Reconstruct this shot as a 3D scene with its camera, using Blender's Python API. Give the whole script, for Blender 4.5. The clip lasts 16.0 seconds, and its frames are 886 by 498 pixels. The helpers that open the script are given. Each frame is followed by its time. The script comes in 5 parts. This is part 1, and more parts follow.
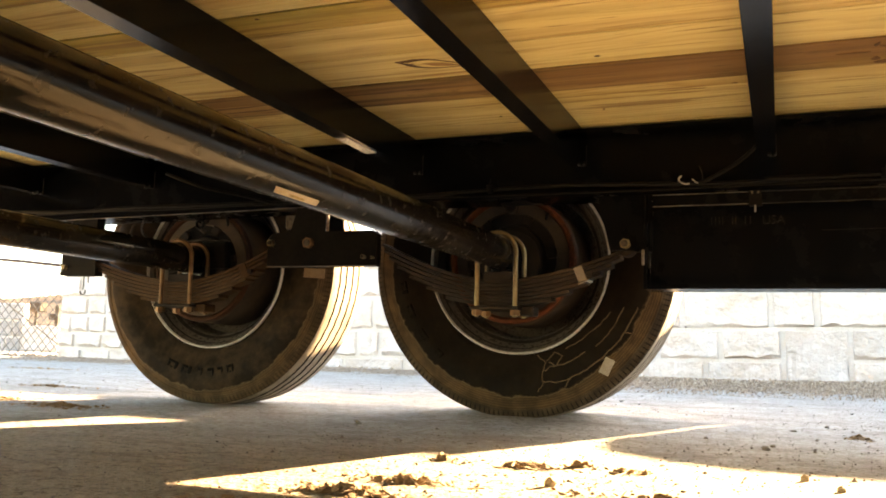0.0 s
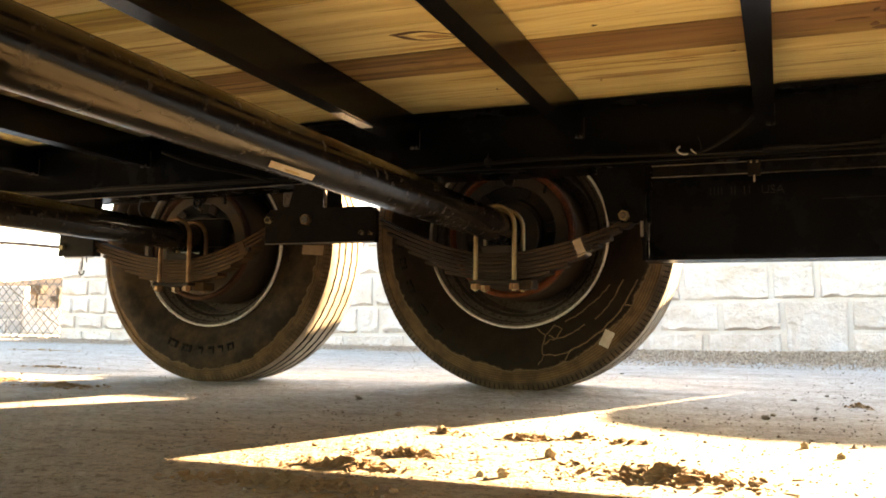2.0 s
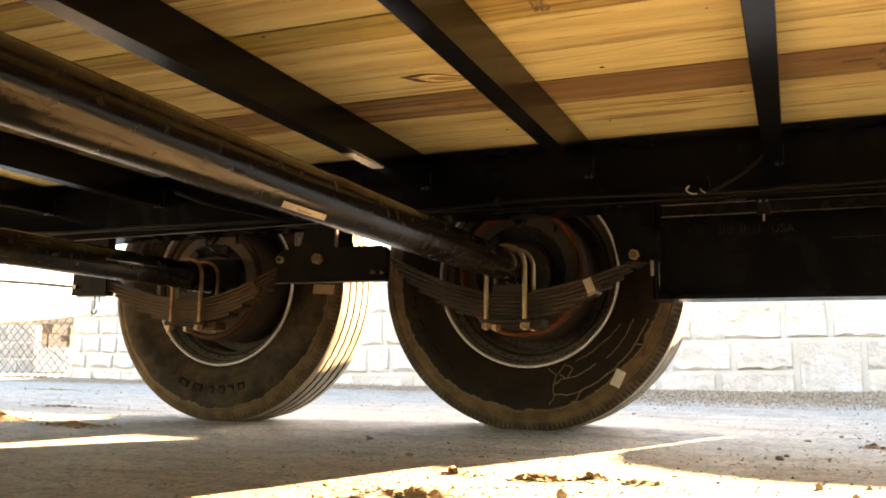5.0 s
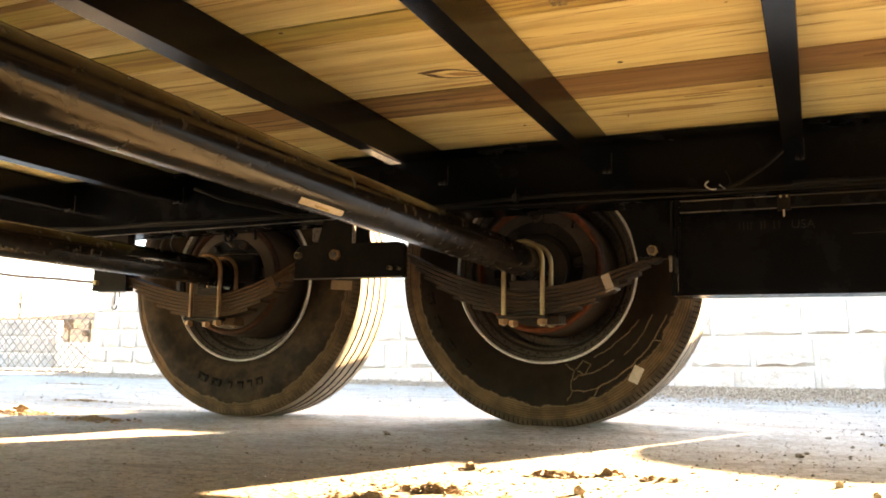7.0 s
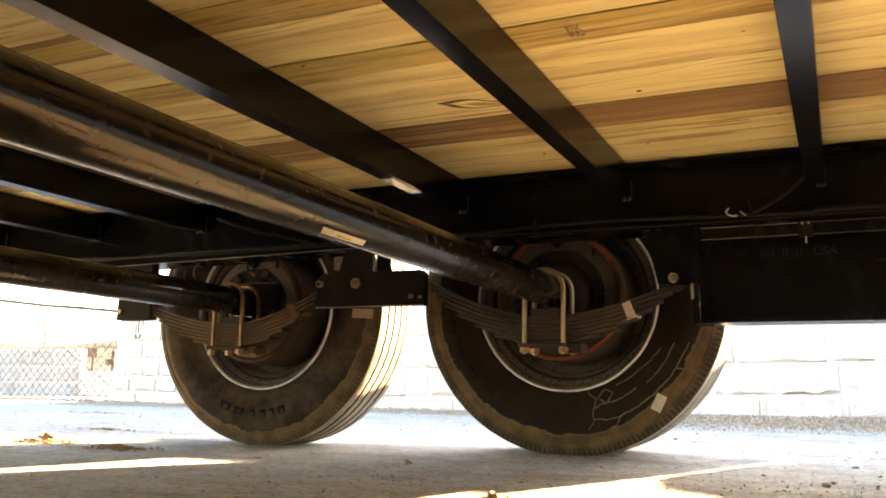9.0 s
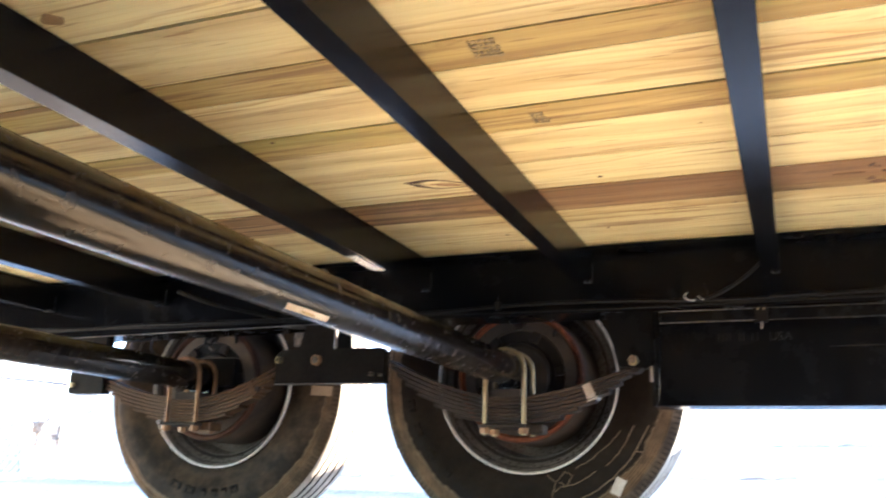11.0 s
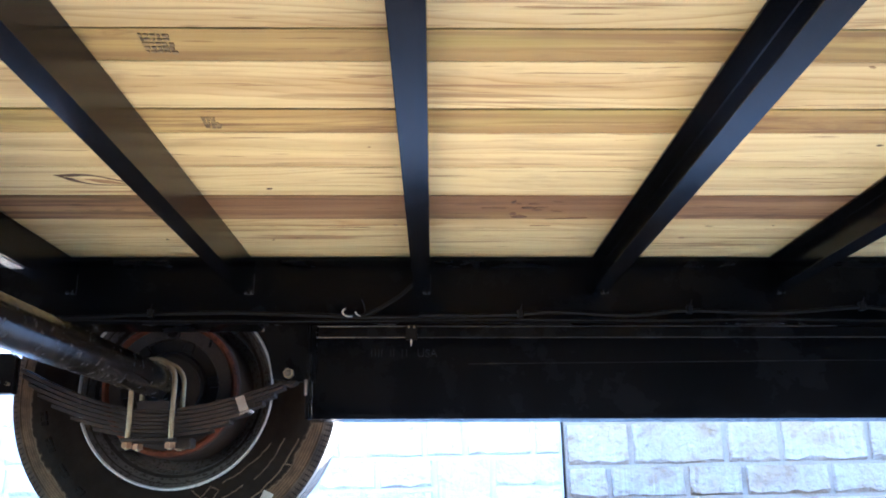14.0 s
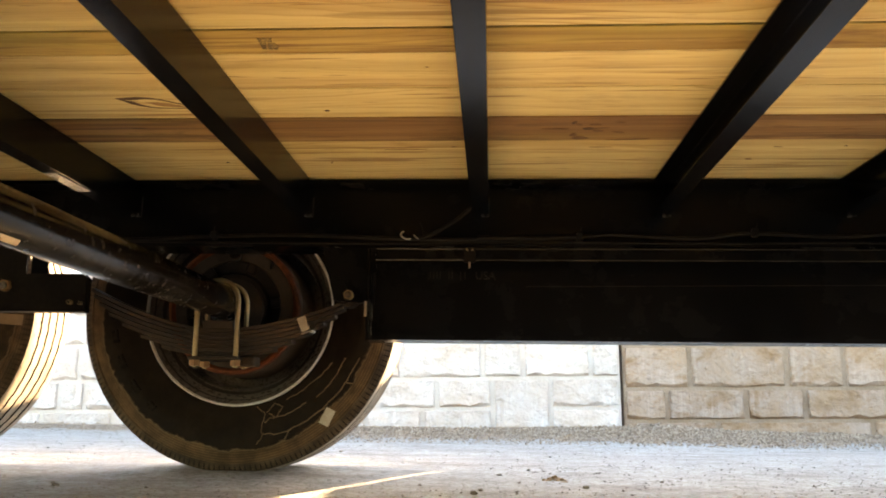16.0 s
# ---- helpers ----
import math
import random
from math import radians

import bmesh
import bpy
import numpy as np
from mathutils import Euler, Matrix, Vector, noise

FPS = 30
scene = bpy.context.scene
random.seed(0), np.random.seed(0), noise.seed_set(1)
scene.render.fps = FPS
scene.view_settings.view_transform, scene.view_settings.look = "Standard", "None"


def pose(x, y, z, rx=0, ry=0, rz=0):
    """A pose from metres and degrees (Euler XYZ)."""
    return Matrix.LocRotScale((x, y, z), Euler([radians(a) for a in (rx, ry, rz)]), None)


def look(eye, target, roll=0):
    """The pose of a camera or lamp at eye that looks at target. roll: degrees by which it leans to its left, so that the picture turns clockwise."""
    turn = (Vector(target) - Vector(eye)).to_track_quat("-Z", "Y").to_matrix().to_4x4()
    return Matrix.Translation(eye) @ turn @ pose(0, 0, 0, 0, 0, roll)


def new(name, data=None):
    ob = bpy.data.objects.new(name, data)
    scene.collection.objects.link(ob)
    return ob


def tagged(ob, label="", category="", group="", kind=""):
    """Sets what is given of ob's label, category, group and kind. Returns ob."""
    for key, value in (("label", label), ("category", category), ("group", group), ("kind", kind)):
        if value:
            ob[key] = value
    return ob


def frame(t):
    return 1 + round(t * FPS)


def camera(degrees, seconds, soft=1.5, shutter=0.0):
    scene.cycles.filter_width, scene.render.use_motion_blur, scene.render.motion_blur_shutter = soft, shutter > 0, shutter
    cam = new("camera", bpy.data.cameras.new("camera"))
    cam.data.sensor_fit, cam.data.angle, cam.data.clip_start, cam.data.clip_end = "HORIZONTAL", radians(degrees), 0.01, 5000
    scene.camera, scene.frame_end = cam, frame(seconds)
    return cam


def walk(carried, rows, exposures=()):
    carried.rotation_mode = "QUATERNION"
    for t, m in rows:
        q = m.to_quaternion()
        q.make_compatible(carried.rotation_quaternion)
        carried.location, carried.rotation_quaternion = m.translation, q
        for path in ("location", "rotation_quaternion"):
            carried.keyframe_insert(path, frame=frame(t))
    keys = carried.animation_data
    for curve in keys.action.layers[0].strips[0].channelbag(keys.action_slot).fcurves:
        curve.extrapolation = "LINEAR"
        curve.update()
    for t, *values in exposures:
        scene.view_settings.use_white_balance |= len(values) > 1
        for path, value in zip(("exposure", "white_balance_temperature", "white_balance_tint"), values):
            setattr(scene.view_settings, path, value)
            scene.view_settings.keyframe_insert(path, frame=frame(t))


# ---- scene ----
cam = camera(54.0, 16.0, soft=1.8, shutter=0.4)
# seconds, place, heading (left positive), pitch up, roll
ROWS = [
    (0.0, -0.0034, 0.0064, 0.1652, 21.27, 6.68, 1.55),
    (0.5, -0.0009, 0.0086, 0.1602, 21.26, 6.41, 0.81),
    (1.0, -0.0021, 0.0097, 0.1602, 21.21, 5.70, 0.78),
    (1.5, -0.0036, 0.0133, 0.1602, 21.21, 4.83, 0.74),
    (2.0, -0.0025, 0.0135, 0.1602, 21.23, 5.17, 0.72),
    (2.5, -0.0021, 0.0097, 0.1605, 21.22, 5.80, 0.79),
    (3.0, -0.0024, 0.0114, 0.1598, 21.23, 6.27, 0.78),
    (3.5, -0.0009, 0.0079, 0.1596, 21.25, 6.66, 0.79),
    (4.0, -0.0011, 0.0077, 0.1596, 21.30, 7.09, 0.80),
    (6.5, 0.0008, 0.0034, 0.1594, 23.07, 8.06, 0.92),
    (7.0, 0.0003, 0.0071, 0.1601, 23.12, 7.44, 0.90),
    (7.5, 0.0010, 0.0070, 0.1595, 23.13, 7.54, 0.92),
    (8.0, 0.0009, 0.0044, 0.1601, 23.32, 8.01, 0.90),
    (8.5, 0.0010, 0.0020, 0.1599, 24.19, 8.82, 0.81),
    (8.7, 0.0036, 0.0000, 0.1608, 24.49, 9.04, 0.79),
    (10.8, -0.0072, -0.0011, 0.1580, 23.71, 11.60, 1.19),
    (11.0, 0.0015, -0.0109, 0.1591, 21.96, 14.44, 1.60),
    (11.2, 0.0006, -0.0075, 0.1576, 19.76, 14.85, 1.20),
    (11.5, 0.0020, -0.0012, 0.1647, 15.58, 13.96, 2.67),
    (11.7, -0.0046, -0.0041, 0.1614, 10.21, 14.11, 2.69),
    (12.0, -0.0000, -0.0055, 0.1638, 4.41, 13.24, 1.34),
    (12.2, -0.0010, -0.0107, 0.1583, 1.23, 13.11, 0.02),
    (12.5, -0.0001, -0.0082, 0.1633, -0.50, 13.94, 0.34),
    (13.0, -0.0004, -0.0129, 0.1650, -1.31, 15.93, -0.07),
    (13.5, -0.0003, -0.0118, 0.1633, -1.07, 15.93, -0.10),
    (14.0, 0.0007, -0.0114, 0.1637, -0.68, 15.40, -0.18),
    (14.5, 0.0010, -0.0074, 0.1653, 0.15, 12.64, -0.32),
    (15.0, 0.0020, -0.0030, 0.1670, 0.96, 10.56, -0.15),
    (15.5, 0.0026, -0.0045, 0.1660, 1.32, 10.37, -0.01),
    (16.0, 0.0011, -0.0018, 0.1655, 3.25, 10.30, 0.72),
]
EXPOSURES = [(0.0, 4.48, 7600, 12), (1.0, 4.53, 7600, 12), (1.5, 4.38, 7600, 12), (2.5, 4.44, 7700, 12), (4.0, 4.44, 7700, 12), (7.0, 4.78, 7300, 12), (8.7, 4.78, 7200, 12), (10.8, 5.58, 5200, 12), (11.0, 5.63, 4900, 12), (11.5, 5.55, 4200, 11), (12.0, 5.28, 4600, 17), (12.5, 4.77, 5700, 5), (13.0, 5.27, 5700, 1), (13.5, 5.27, 4600, 10), (14.0, 5.27, 4250, 13), (14.5, 4.91, 5050, 8), (15.0, 4.26, 6200, 8), (15.5, 4.05, 7000, 13), (16.0, 4.43, 7200, 12)]
walk(cam, [(t, pose(x, y, z, 90, 0, yaw) @ pose(0, 0, 0, pitch, 0, 0) @ pose(0, 0, 0, 0, 0, roll)) for t, x, y, z, yaw, pitch, roll in ROWS], EXPOSURES)

# ---- light ----
SUN_EL, SUN_AZ = 14.5, 20.8
world = bpy.data.worlds.new("world")
scene.world = world
world.use_nodes = True
wn = world.node_tree.nodes
sky = wn.new("ShaderNodeTexSky")
sky.sky_type, sky.sun_disc = "NISHITA", False
sky.sun_elevation, sky.sun_rotation = radians(SUN_EL), radians(SUN_AZ)
wn["Background"].inputs["Strength"].default_value = 0.072
world.node_tree.links.new(sky.outputs[0], wn["Background"].inputs["Color"])
sun_data = bpy.data.lights.new("sun", "SUN")
sun_data.energy, sun_data.angle, sun_data.color = 4.7, radians(0.27), (1.0, 0.765, 0.470)
sun = new("sun", sun_data)
sun.matrix_world = look((100 * math.cos(radians(SUN_EL)) * math.sin(radians(SUN_AZ)), 100 * math.cos(radians(SUN_EL)) * math.cos(radians(SUN_AZ)), 100 * math.sin(radians(SUN_EL))), (0, 0, 0))


# ---- materials ----
class Mat:
    """A node material with a few short ways to add nodes."""

    def __init__(self, name, rough=0.5, metal=0.0, coat=0.0):
        self.m = bpy.data.materials.new(name)
        self.m.use_nodes = True
        self.n, self.l = self.m.node_tree.nodes, self.m.node_tree.links
        self.b = self.n["Principled BSDF"]
        self.b.inputs["Roughness"].default_value = rough
        self.b.inputs["Metallic"].default_value = metal
        self.b.inputs["Coat Weight"].default_value = coat
        self.co = self.n.new("ShaderNodeTexCoord").outputs["Object"]

    def put(self, value, socket):
        if isinstance(value, (int, float)):
            socket.default_value = value
        elif isinstance(value, tuple):
            socket.default_value = (*value, 1.0) if len(value) == 3 and len(socket.default_value) == 4 else value
        else:
            self.l.new(value, socket)

    def math(self, op, a, b=0.0):
        k = self.n.new("ShaderNodeMath")
        k.operation = op
        self.put(a, k.inputs[0]), self.put(b, k.inputs[1])
        return k.outputs[0]

    def scaled(self, v, s, add=(0, 0, 0)):
        k = self.n.new("ShaderNodeMapping")
        self.l.new(v, k.inputs["Vector"])
        k.inputs["Scale"].default_value = s
        k.inputs["Location"].default_value = add
        return k.outputs[0]

    def noise(self, v, scale, detail=4.0, rough=0.55, distort=0.0):
        k = self.n.new("ShaderNodeTexNoise")
        self.l.new(v, k.inputs["Vector"])
        k.inputs["Scale"].default_value, k.inputs["Detail"].default_value = scale, detail
        k.inputs["Roughness"].default_value, k.inputs["Distortion"].default_value = rough, distort
        return k.outputs[0]

    def ramp(self, f, stops):
        k = self.n.new("ShaderNodeValToRGB")
        while len(k.color_ramp.elements) < len(stops):
            k.color_ramp.elements.new(0.5)
        for e, (p, c) in zip(k.color_ramp.elements, stops):
            e.position = p
            e.color = (c, c, c, 1) if isinstance(c, (int, float)) else (*c, 1)
        self.put(f, k.inputs[0])
        return k.outputs[0]

    def mix(self, f, a, b, kind="MIX"):
        k = self.n.new("ShaderNodeMix")
        k.data_type, k.blend_type = "RGBA", kind
        self.put(f, k.inputs[0]), self.put(a, k.inputs[6]), self.put(b, k.inputs[7])
        return k.outputs[2]

    def bump(self, height, strength, distance):
        k = self.n.new("ShaderNodeBump")
        k.inputs["Strength"].default_value, k.inputs["Distance"].default_value = strength, distance
        self.l.new(height, k.inputs["Height"])
        old = self.b.inputs["Normal"].links
        if old:
            self.l.new(old[0].from_socket, k.inputs["Normal"])
        self.l.new(k.outputs[0], self.b.inputs["Normal"])

    def random(self):
        return self.n.new("ShaderNodeObjectInfo").outputs["Random"]

    def island(self):
        return self.n.new("ShaderNodeNewGeometry").outputs["Random Per Island"]

    def split(self, v):
        k = self.n.new("ShaderNodeSeparateXYZ")
        self.l.new(v, k.inputs[0])
        return k.outputs

    def colour(self, v):
        self.put(v, self.b.inputs["Base Color"])

    def rough(self, v):
        self.put(v, self.b.inputs["Roughness"])


def pine(name, early, late, dark, lines=57.0, rich=0.0, tint=0.0):
    """Sawn pine with the grain along x: thin lines of late wood, broad bands, short flecks."""
    k = Mat(name, 0.6)
    shift = k.n.new("ShaderNodeCombineXYZ")
    r = k.random()
    k.l.new(k.math("MULTIPLY", r, 37.0), shift.inputs[0])
    k.l.new(k.math("MULTIPLY", r, 11.0), shift.inputs[1])
    add = k.n.new("ShaderNodeVectorMath")
    k.l.new(k.co, add.inputs[0]), k.l.new(shift.outputs[0], add.inputs[1])
    p = add.outputs[0]
    warp = k.noise(k.scaled(p, (0.75, 3.6, 1.0)), 1.0, 2.0, 0.5)
    wob = k.noise(k.scaled(p, (3.2, 20.0, 1.0), (1.0, 6.0, 0.0)), 1.0, 3.0, 0.5)
    phase = k.math("ADD", k.math("MULTIPLY", k.split(p)[1], lines), k.math("ADD", k.math("MULTIPLY", warp, 19.0), k.math("MULTIPLY", wob, 2.0)))
    line = k.ramp(k.math("FRACT", phase), [(0.0, 0.03), (0.40, 0.06), (0.70, 0.45), (0.90, 1.0), (1.0, 0.10)])
    year = k.math("FRACT", k.math("MULTIPLY", k.math("SINE", k.math("MULTIPLY", k.math("FLOOR", phase), 12.9898)), 43758.5))
    line = k.math("MULTIPLY", line, k.ramp(year, [(0.15, 0.10), (0.95, 1.0)]))
    where = k.ramp(k.noise(k.scaled(p, (0.9, 8.0, 1.0), (3.0, 1.0, 0.0)), 1.0, 2.0), [(0.36, 0.22), (0.58, 1.0)])
    fine = k.noise(k.scaled(p, (5.0, 280.0, 20.0)), 1.0, 4.0, 0.6)
    band = k.noise(k.scaled(p, (0.4, 15.0, 1.0), (8.0, 2.0, 0.0)), 1.0, 2.0, 0.5, 0.2)
    vein = k.noise(k.scaled(p, (2.6, 58.0, 10.0), (9.0, 1.0, 0.0)), 1.0, 3.0, 0.5)
    dash = k.noise(k.scaled(p, (8.0, 120.0, 1.0), (4.0, 2.0, 0.0)), 1.0, 2.0, 0.5)
    blot = k.noise(k.scaled(p, (4.5, 18.0, 1.0), (2.0, 7.0, 0.0)), 1.0, 5.0, 0.7, 0.5)
    haze = k.noise(k.scaled(p, (1.6, 5.0, 1.0), (6.0, 5.0, 0.0)), 1.0, 3.0, 0.6)
    c = k.mix(k.math("MULTIPLY", k.math("MULTIPLY", line, where), 1.0), early, late)
    c = k.mix(k.ramp(fine, [(0.48, 0.0), (0.75, 0.32)]), c, late)
    c = k.mix(k.ramp(band, [(0.48, 0.0), (0.62, 0.50 + 1.6 * rich)]), c, late)
    c = k.mix(k.math("MULTIPLY", k.ramp(vein, [(0.58 - 0.3 * rich, 0.0), (0.65 - 0.3 * rich, 0.8)]), where), c, dark)
    c = k.mix(k.ramp(dash, [(0.66, 0.0), (0.72, 0.7)]), c, dark)
    c = k.mix(k.ramp(blot, [(0.56, 0.0), (0.70, 0.30 + 3.2 * rich)]), c, dark)
    c = k.mix(k.ramp(haze, [(0.52, 0.0), (0.70, 0.16 + rich)]), c, late)
    green = k.noise(k.scaled(p, (1.4, 10.0, 1.0), (5.0, 3.0, 0.0)), 1.0, 2.0)
    c = k.mix(k.ramp(green, [(0.52, 0.0), (0.66, 0.14 + tint)]), c, (0.46, 0.42, 0.10))
    c = k.mix(1.0, c, k.ramp(r, [(0.0, 0.84), (1.0, 1.0)]), "MULTIPLY")
    k.colour(c)
    k.bump(fine, 0.25, 0.002)
    k.rough(k.ramp(fine, [(0.3, 0.55), (0.7, 0.75)]))
    return k.m


WOOD = {
    "pale": pine("pale_pine", (0.88, 0.772, 0.380), (0.54, 0.375, 0.130), (0.33, 0.185, 0.066)),
    "amber": pine("amber_pine", (0.575, 0.455, 0.150), (0.35, 0.235, 0.068), (0.23, 0.135, 0.045), 48.0, 0.15, 0.38),
    "red": pine("heartwood_pine", (0.48, 0.322, 0.138), (0.25, 0.14, 0.055), (0.12, 0.064, 0.028), 40.0, 0.21),
}


def plain(name, colour, colour2, rough=0.5, metal=0.0, scale=8.0, bump=0.1, size=0.002, coat=0.0, lo=0.4, hi=0.65, spec=0.5):
    k = Mat(name, rough, metal, coat)
    k.b.inputs["Specular IOR Level"].default_value = spec
    a = k.noise(k.co, scale, 5.0)
    b = k.noise(k.co, scale * 14, 3.0)
    k.colour(k.mix(k.ramp(k.math("ADD", k.math("MULTIPLY", a, 0.7), k.math("MULTIPLY", b, 0.3)), [(lo, 0.0), (hi, 1.0)]), colour, colour2))
    k.rough(k.ramp(b, [(0.3, max(rough - 0.1, 0.02)), (0.7, min(rough + 0.12, 1.0))]))
    if bump:
        k.bump(b, bump, size)
    return k.m


def black_paint(name="black_enamel", dusty=0.14, gloss=0.5, base=0.10, ink=0.006, peel=45.0, patch=0.24):
    """Glossy black enamel with a thin film of road dust."""
    k = Mat(name, 0.14)
    k.b.inputs["Specular IOR Level"].default_value = gloss
    dust_tint = k.noise(k.co, 6.0, 6.0, 0.65)
    fleck = k.noise(k.co, 120.0, 2.0)
    mask = k.math("MULTIPLY", k.ramp(dust_tint, [(0.55, 0.0), (0.85, dusty)]), k.ramp(fleck, [(0.35, 0.4), (0.7, 1.0)]))
    k.colour(k.mix(mask, (ink * 0.9, ink, ink * 1.2), (0.09, 0.07, 0.05)))
    k.rough(k.ramp(dust_tint, [(0.35, base), (0.75, base + patch)]))
    k.bump(k.noise(k.co, peel, 3.0), 0.12, 0.001)
    return k.m


def rubber(name, edge, mud, film, cuts, outer):
    """Sidewall rubber with dried mud outside a ragged ring at radius edge."""
    k = Mat(name, 0.7)
    k.b.inputs["Specular IOR Level"].default_value = 0.05
    x, y, z = k.split(k.co)
    r = k.math("SQRT", k.math("ADD", k.math("MULTIPLY", x, x), k.math("MULTIPLY", z, z)))
    ang = k.math("ARCTAN2", x, z)
    big = k.noise(k.co, 5.0, 3.0, 0.5)
    mid = k.noise(k.co, 22.0, 3.0, 0.6)
    small = k.noise(k.co, 75.0, 4.0)
    # ragged rim of the mud: wide swings, notches, crumbs
    wander = k.math("ADD", k.math("MULTIPLY", k.math("SUBTRACT", big, 0.5), 0.03), k.math("ADD", k.math("MULTIPLY", k.math("SUBTRACT", mid, 0.5), 0.024), k.math("MULTIPLY", k.math("SUBTRACT", small, 0.5), 0.010)))
    ring = k.math("ADD", k.math("MULTIPLY", k.math("ADD", k.math("SUBTRACT", r, edge), wander), 20.0), 0.5)
    # fine lines worn round the shoulder
    lines = k.math("SINE", k.math("ADD", k.math("MULTIPLY", r, 1100.0), k.math("MULTIPLY", big, 7.0)))
    worn = k.math("MULTIPLY", k.ramp(lines, [(0.25, 0.66), (0.80, 1.0)]), k.ramp(mid, [(0.35, 0.55), (0.65, 1.0)]))
    dust_tint = k.math("MULTIPLY", k.ramp(k.noise(k.co, 13.0, 5.0, 0.65), [(0.38, 0.15 * film), (0.66, film)]), k.ramp(small, [(0.3, 0.6), (0.7, 1.0)]))
    mask = k.math("MAXIMUM", k.math("MULTIPLY", k.ramp(ring, [(0.40, 0.0), (0.48, 0.35), (0.56, 0.85), (0.9, 0.95)]), worn), dust_tint)
    c = k.mix(mask, (0.0115, 0.0086, 0.0066), mud)
    c = k.mix(k.ramp(ring, [(0.47, 0.0), (0.51, 0.38), (0.56, 0.0)]), c, (0.24, 0.18, 0.11))
    # outside the lines the shoulder is worn to grey-brown rubber
    c = k.mix(k.math("MULTIPLY", k.ramp(r, [(0.3615, 0.0), (0.3655, 1.0)]), outer), c, k.mix(k.ramp(mid, [(0.4, 0.0), (0.65, 1.0)]), (0.042, 0.033, 0.025), (0.095, 0.070, 0.047)))
    # short cuts across the shoulder
    cut = k.math("MULTIPLY", k.ramp(k.math("MULTIPLY", k.math("ADD", k.math("SINE", k.math("MULTIPLY", ang, 190.0)), k.math("MULTIPLY", mid, 0.5)), 0.5), [(0.42, 0.0), (0.50, 1.0)]), k.ramp(r, [(0.366, 0.0), (0.374, 1.0)]))
    c = k.mix(k.math("MULTIPLY", cut, cuts), c, (0.02, 0.015, 0.011))
    k.colour(c)
    k.bump(small, 0.3, 0.002)
    k.bump(k.math("MULTIPLY", lines, k.ramp(r, [(0.335, 0.0), (0.350, 1.0)])), 0.35, 0.0012)
    k.rough(k.ramp(mask, [(0.1, 0.55), (0.7, 0.9)]))
    return k.m


def tread_rubber():
    """Pale dust on the ribs, darker where it has worn off."""
    k = Mat("dusty_tread_rubber", 0.85)
    k.b.inputs["Specular IOR Level"].default_value = 0.1
    a, b = k.noise(k.co, 9.0, 4.0, 0.6), k.noise(k.co, 90.0, 3.0)
    c = k.mix(k.ramp(a, [(0.35, 0.0), (0.7, 1.0)]), (0.40, 0.335, 0.26), (0.25, 0.195, 0.14))
    k.colour(k.mix(k.ramp(b, [(0.55, 0.0), (0.75, 0.6)]), c, (0.09, 0.07, 0.05)))
    k.bump(b, 0.3, 0.002)
    return k.m


def concrete_face(name, pale, tan, stain, amount=0.5):
    """Split-face concrete: pale skin, tan blotches, lime streaks down the face, pits."""
    k = Mat(name, 0.9)
    shift, add = k.n.new("ShaderNodeCombineXYZ"), k.n.new("ShaderNodeVectorMath")
    r = k.random()
    k.l.new(k.math("MULTIPLY", r, 23.0), shift.inputs[0]), k.l.new(k.math("MULTIPLY", r, 9.0), shift.inputs[2])
    k.l.new(k.co, add.inputs[0]), k.l.new(shift.outputs[0], add.inputs[1])
    p = add.outputs[0]
    a = k.noise(p, 3.2, 6.0, 0.6)
    b = k.noise(p, 30.0, 6.0, 0.65)
    c = k.mix(k.ramp(a, [(0.38, 0.0), (0.66, 1.0)]), pale, tan)
    blotch = k.noise(k.scaled(p, (4.0, 4.0, 6.5)), 1.0, 6.0, 0.65, 0.6)
    c = k.mix(k.ramp(blotch, [(0.50, 0.0), (0.66, amount)]), c, stain)
    streak = k.noise(k.scaled(p, (34.0, 5.0, 1.6)), 1.0, 4.0, 0.6)
    c = k.mix(k.math("MULTIPLY", k.ramp(streak, [(0.50, 0.0), (0.68, 0.7)]), k.ramp(a, [(0.40, 1.0), (0.56, 0.0)])), c, tuple(min(1.0, q * 1.22 + 0.02) for q in pale))
    c = k.mix(k.ramp(b, [(0.28, 0.45), (0.42, 0.0)]), c, stain)
    c = k.mix(1.0, c, k.ramp(r, [(0.0, 0.84), (1.0, 1.0)]), "MULTIPLY")
    k.colour(c)
    k.bump(k.noise(p, 9.0, 4.0, 0.6), 0.8, 0.07)
    k.bump(b, 0.55, 0.02)
    return k.m


